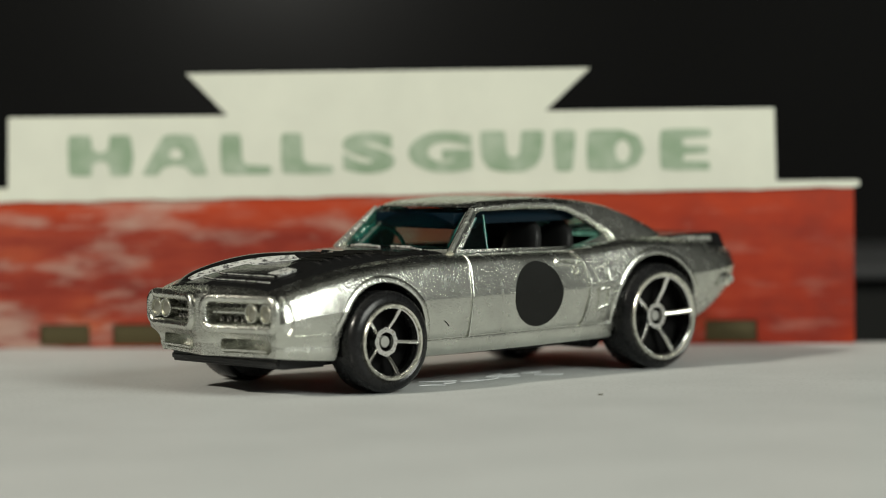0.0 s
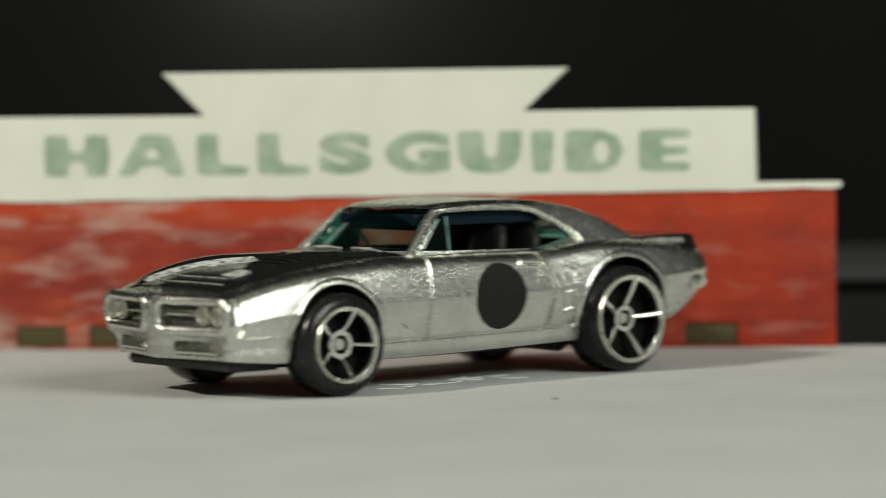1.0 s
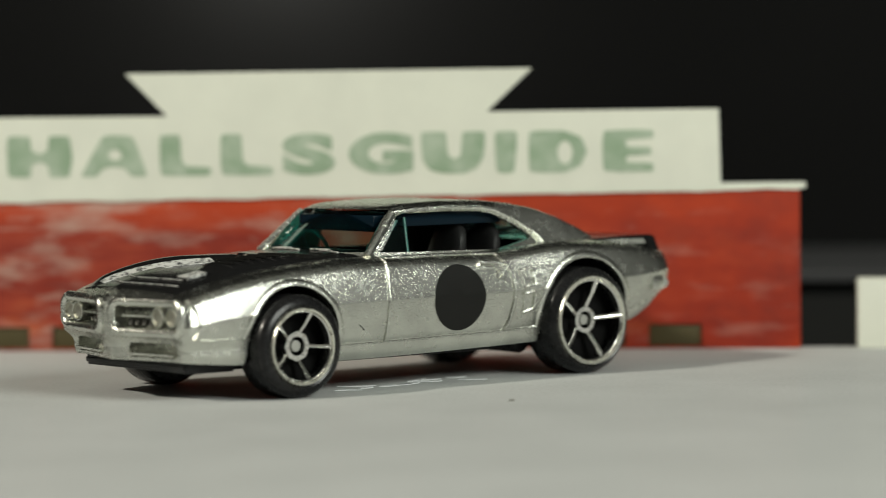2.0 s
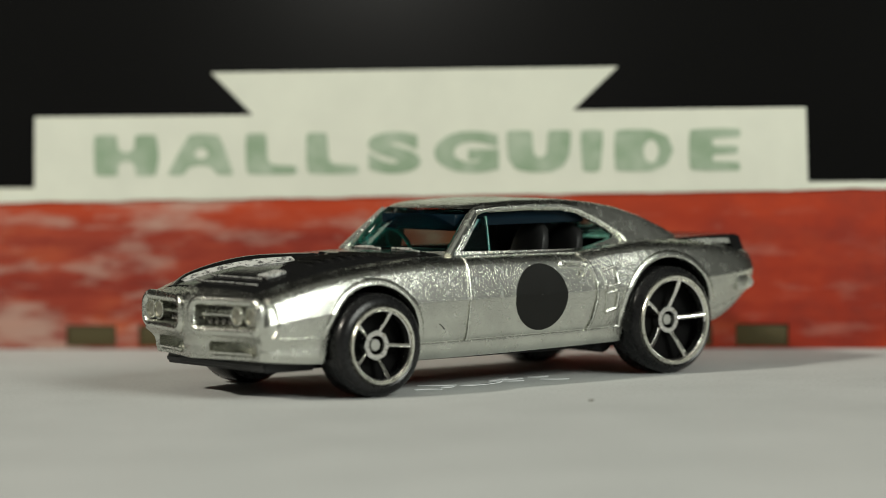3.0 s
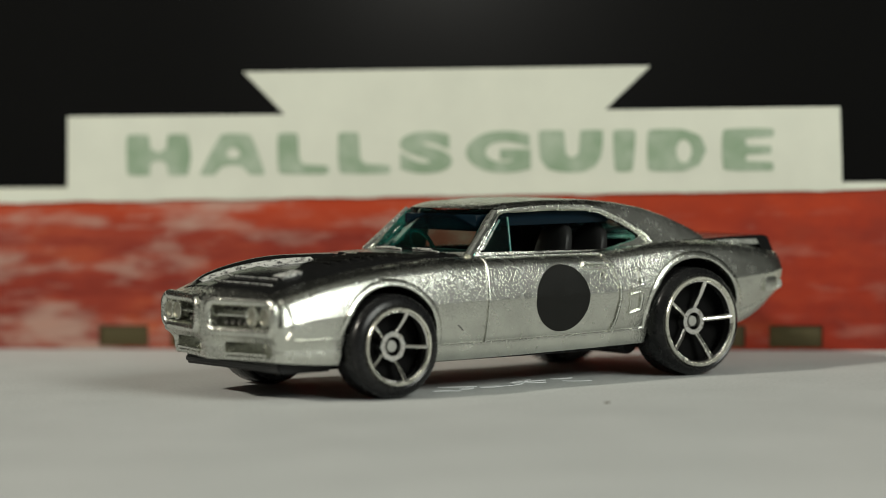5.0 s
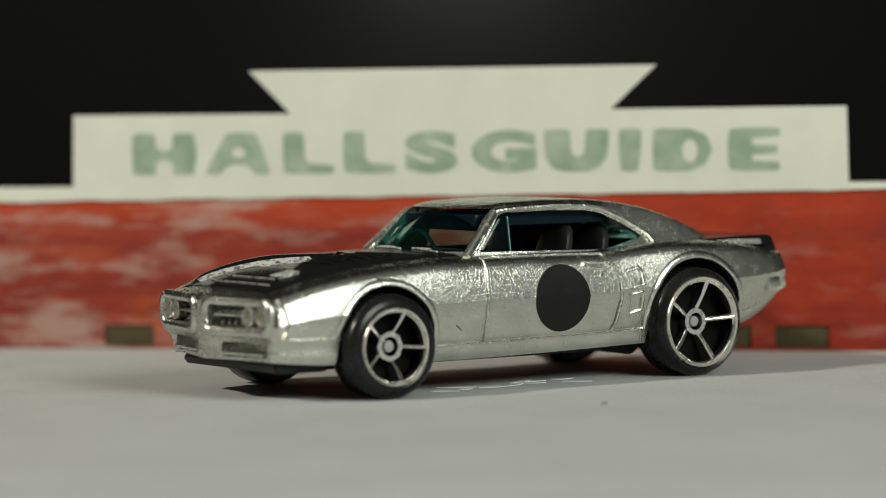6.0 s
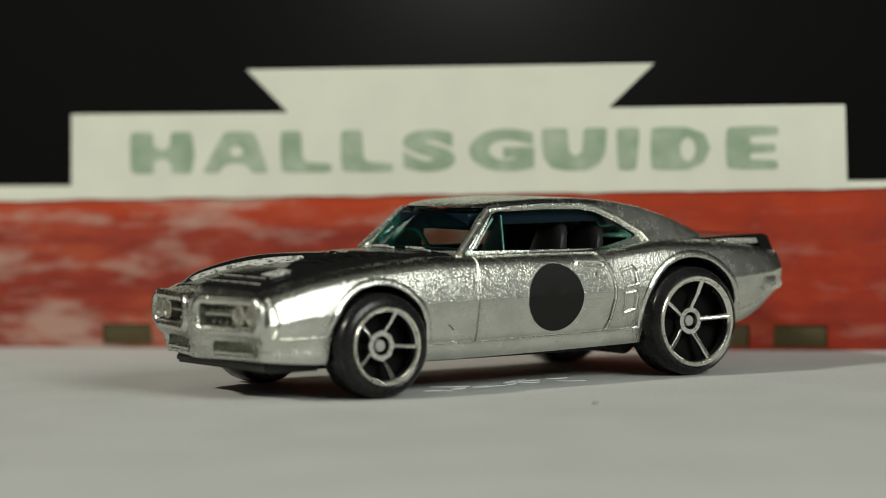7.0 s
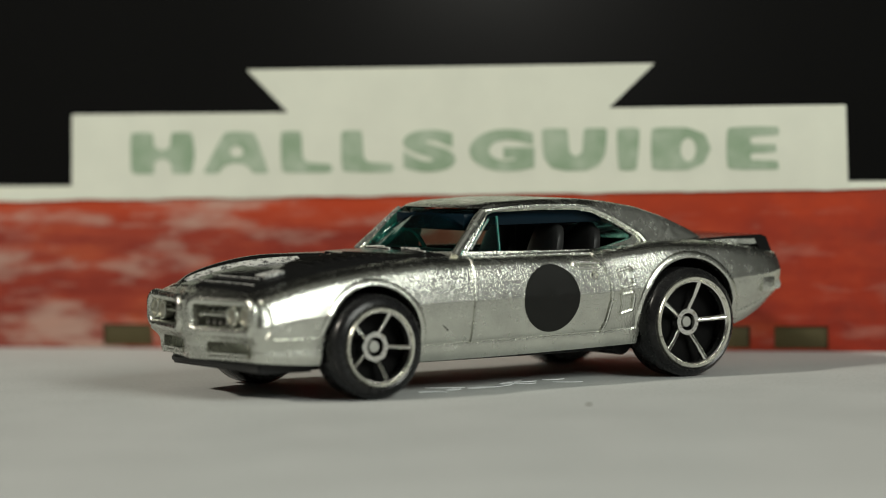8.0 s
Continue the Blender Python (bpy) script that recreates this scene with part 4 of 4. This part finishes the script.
# ---- wheels ----
def wheel(x, y, m, radius, rim, width, turn, dish, hub, petal):
    """m: -1 for the near side, whose face looks to -y."""
    e = new("wheel")
    e.parent = car
    e.location = (x * C, y * C, radius * C)
    if m > 0:
        e.rotation_euler = (0, 0, math.pi)
    e["label"] = "black wheel with chromed five-spoke rim"
    b = bmesh.new()
    lathe(b, [(rim, 0.10), (rim, 0.015), (rim + 0.03, 0.0), (radius - 0.06, 0.012), (radius - 0.02, 0.045), (radius, 0.10), (radius, width - 0.08), (radius - 0.05, width), (0.2, width), (0.2, 0.40), (rim, 0.38), (rim, 0.10)], 64)
    part("tyre", b, M_TYRE, e, "smooth black plastic tyre")
    b = bmesh.new()
    lathe(b, [(rim * 0.97, 0.09), (rim * 0.97, 0.01), (rim * 0.90, 0.0), (rim * 0.875, 0.01), (rim * 0.865, 0.09)], 64)
    for k in range(5):
        a = radians(turn + 72 * k)
        d, s = Vector((math.cos(a), 0, math.sin(a))), Vector((-math.sin(a), 0, math.cos(a)))
        r0, r1, wd = hub * 0.9, rim * 0.90, rim * 0.058
        ends = []
        for r, w, y in ((r0, wd * 1.2, dish + 0.012), ((r0 + r1) / 2, wd * 0.95, dish * 0.45 + 0.008), (r1, wd * 1.1, 0.012)):
            ends.append([b.verts.new(d * r + s * w * q + Vector((0, y + h, 0))) for q, h in ((-1, 0.07), (-1, 0.012), (-0.6, -0.008), (0, -0.016), (0.6, -0.008), (1, 0.012), (1, 0.07))])
        for p, q in zip(ends, ends[1:]):
            for i in range(7):
                b.faces.new((p[i], q[i], q[(i + 1) % 7], p[(i + 1) % 7]))
        b.faces.new(ends[0])
        b.faces.new(ends[-1][::-1])
    ring = [(hub * (1 + petal * math.cos(math.pi * k / 2)) * math.cos(2 * math.pi * k / 32), hub * (1 + petal * math.cos(math.pi * k / 2)) * math.sin(2 * math.pi * k / 32)) for k in range(32)]
    inner = [(hub * 0.66 * math.cos(2 * math.pi * k / 32), hub * 0.66 * math.sin(2 * math.pi * k / 32)) for k in range(32)]
    vo = [b.verts.new((p, dish - 0.012, q)) for p, q in ring]
    vi = [b.verts.new((p, dish - 0.012, q)) for p, q in inner]
    vb = [b.verts.new((p, dish + 0.09, q)) for p, q in ring]
    vj = [b.verts.new((p, dish + 0.07, q)) for p, q in inner]
    for k in range(32):
        l = (k + 1) % 32
        b.faces.new((vo[k], vo[l], vi[l], vi[k]))
        b.faces.new((vo[k], vb[k], vb[l], vo[l]))
        b.faces.new((vi[k], vi[l], vj[l], vj[k]))
    wheel_rim = part("rim", b, M_CHROME, e, "worn chromed five-spoke rim", 40)
    b = bmesh.new()
    lathe(b, [(rim * 0.995, 0.05), (rim * 0.995, -0.010), (rim * 0.98, -0.024), (rim * 0.925, -0.021), (rim * 0.905, -0.006), (rim * 0.90, 0.05)], 64)
    part("rim_lip", b, M_LIP, wheel_rim, "pale rubbed foil lip", 30)
    b = bmesh.new()
    lathe(b, [(0.0, dish + 0.005), (hub * 0.38, dish + 0.01), (hub * 0.41, dish + 0.03), (hub * 0.41, dish + 0.09), (0.0, dish + 0.09)], 20)
    part("hub_cap", b, M_CAP, e, "grey axle end")
    # added near-black disc that keeps the gaps between the spokes dark
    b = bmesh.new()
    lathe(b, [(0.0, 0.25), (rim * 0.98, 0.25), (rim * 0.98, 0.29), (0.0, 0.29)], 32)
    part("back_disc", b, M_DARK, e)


for m, y in ((-1, -0.13), (1, 2.87)):
    wheel(0.0, y, m, 0.576, 0.435, 0.50, -3, 0.12, 0.162, 0.035)
    wheel(4.3, y, m, 0.636, 0.535, 0.55, 5, 0.13, 0.155, 0.0)


# ---- marks on the table ----
def on_table(x, y):
    return car.matrix_world @ Vector((x * C, y * C, 0))


def flat_mark(name, outline, mat, label, h=0.00006):
    bm = bmesh.new()
    prism(bm, outline, lambda p, q, d: on_table(p, q) + Vector((0, 0, d)), 0.0, h)
    tagged(new(name, finish(bm, name, mat, 0)), label, "mark")


rng = random.Random(4)
for k in range(11):
    # thin curling strokes of white paint under the car
    x0, y0 = 0.85 + 0.19 * k + rng.uniform(-0.1, 0.1), 0.30 + rng.uniform(0, 0.55)
    span, turn, bend, wide = rng.uniform(0.22, 0.52), rng.uniform(-0.9, 0.7), rng.uniform(-1.8, 1.8), rng.uniform(0.022, 0.055)
    mid = []
    for q in range(9):
        a = turn + bend * (q / 8 - 0.5)
        mid.append((x0, y0, a))
        x0, y0 = x0 + span / 8 * math.cos(a), y0 + span / 8 * math.sin(a)
    edge = [(x - d * math.sin(a), y + d * math.cos(a)) for side in (1, -1) for q, (x, y, a) in list(enumerate(mid))[::side]
            for d in (side * wide * (0.25 + math.sin(math.pi * (q + 0.5) / 9)),)]
    flat_mark("paint_mark", edge, M_MARK, "thin curling white paint stroke on the tabletop")
flat_mark("dirt_speck", [(1.40, -1.98), (1.45, -2.0), (1.49, -1.97), (1.44, -1.95)], M_WINDOW, "tiny brown speck of dirt on the tabletop", 0.0001)
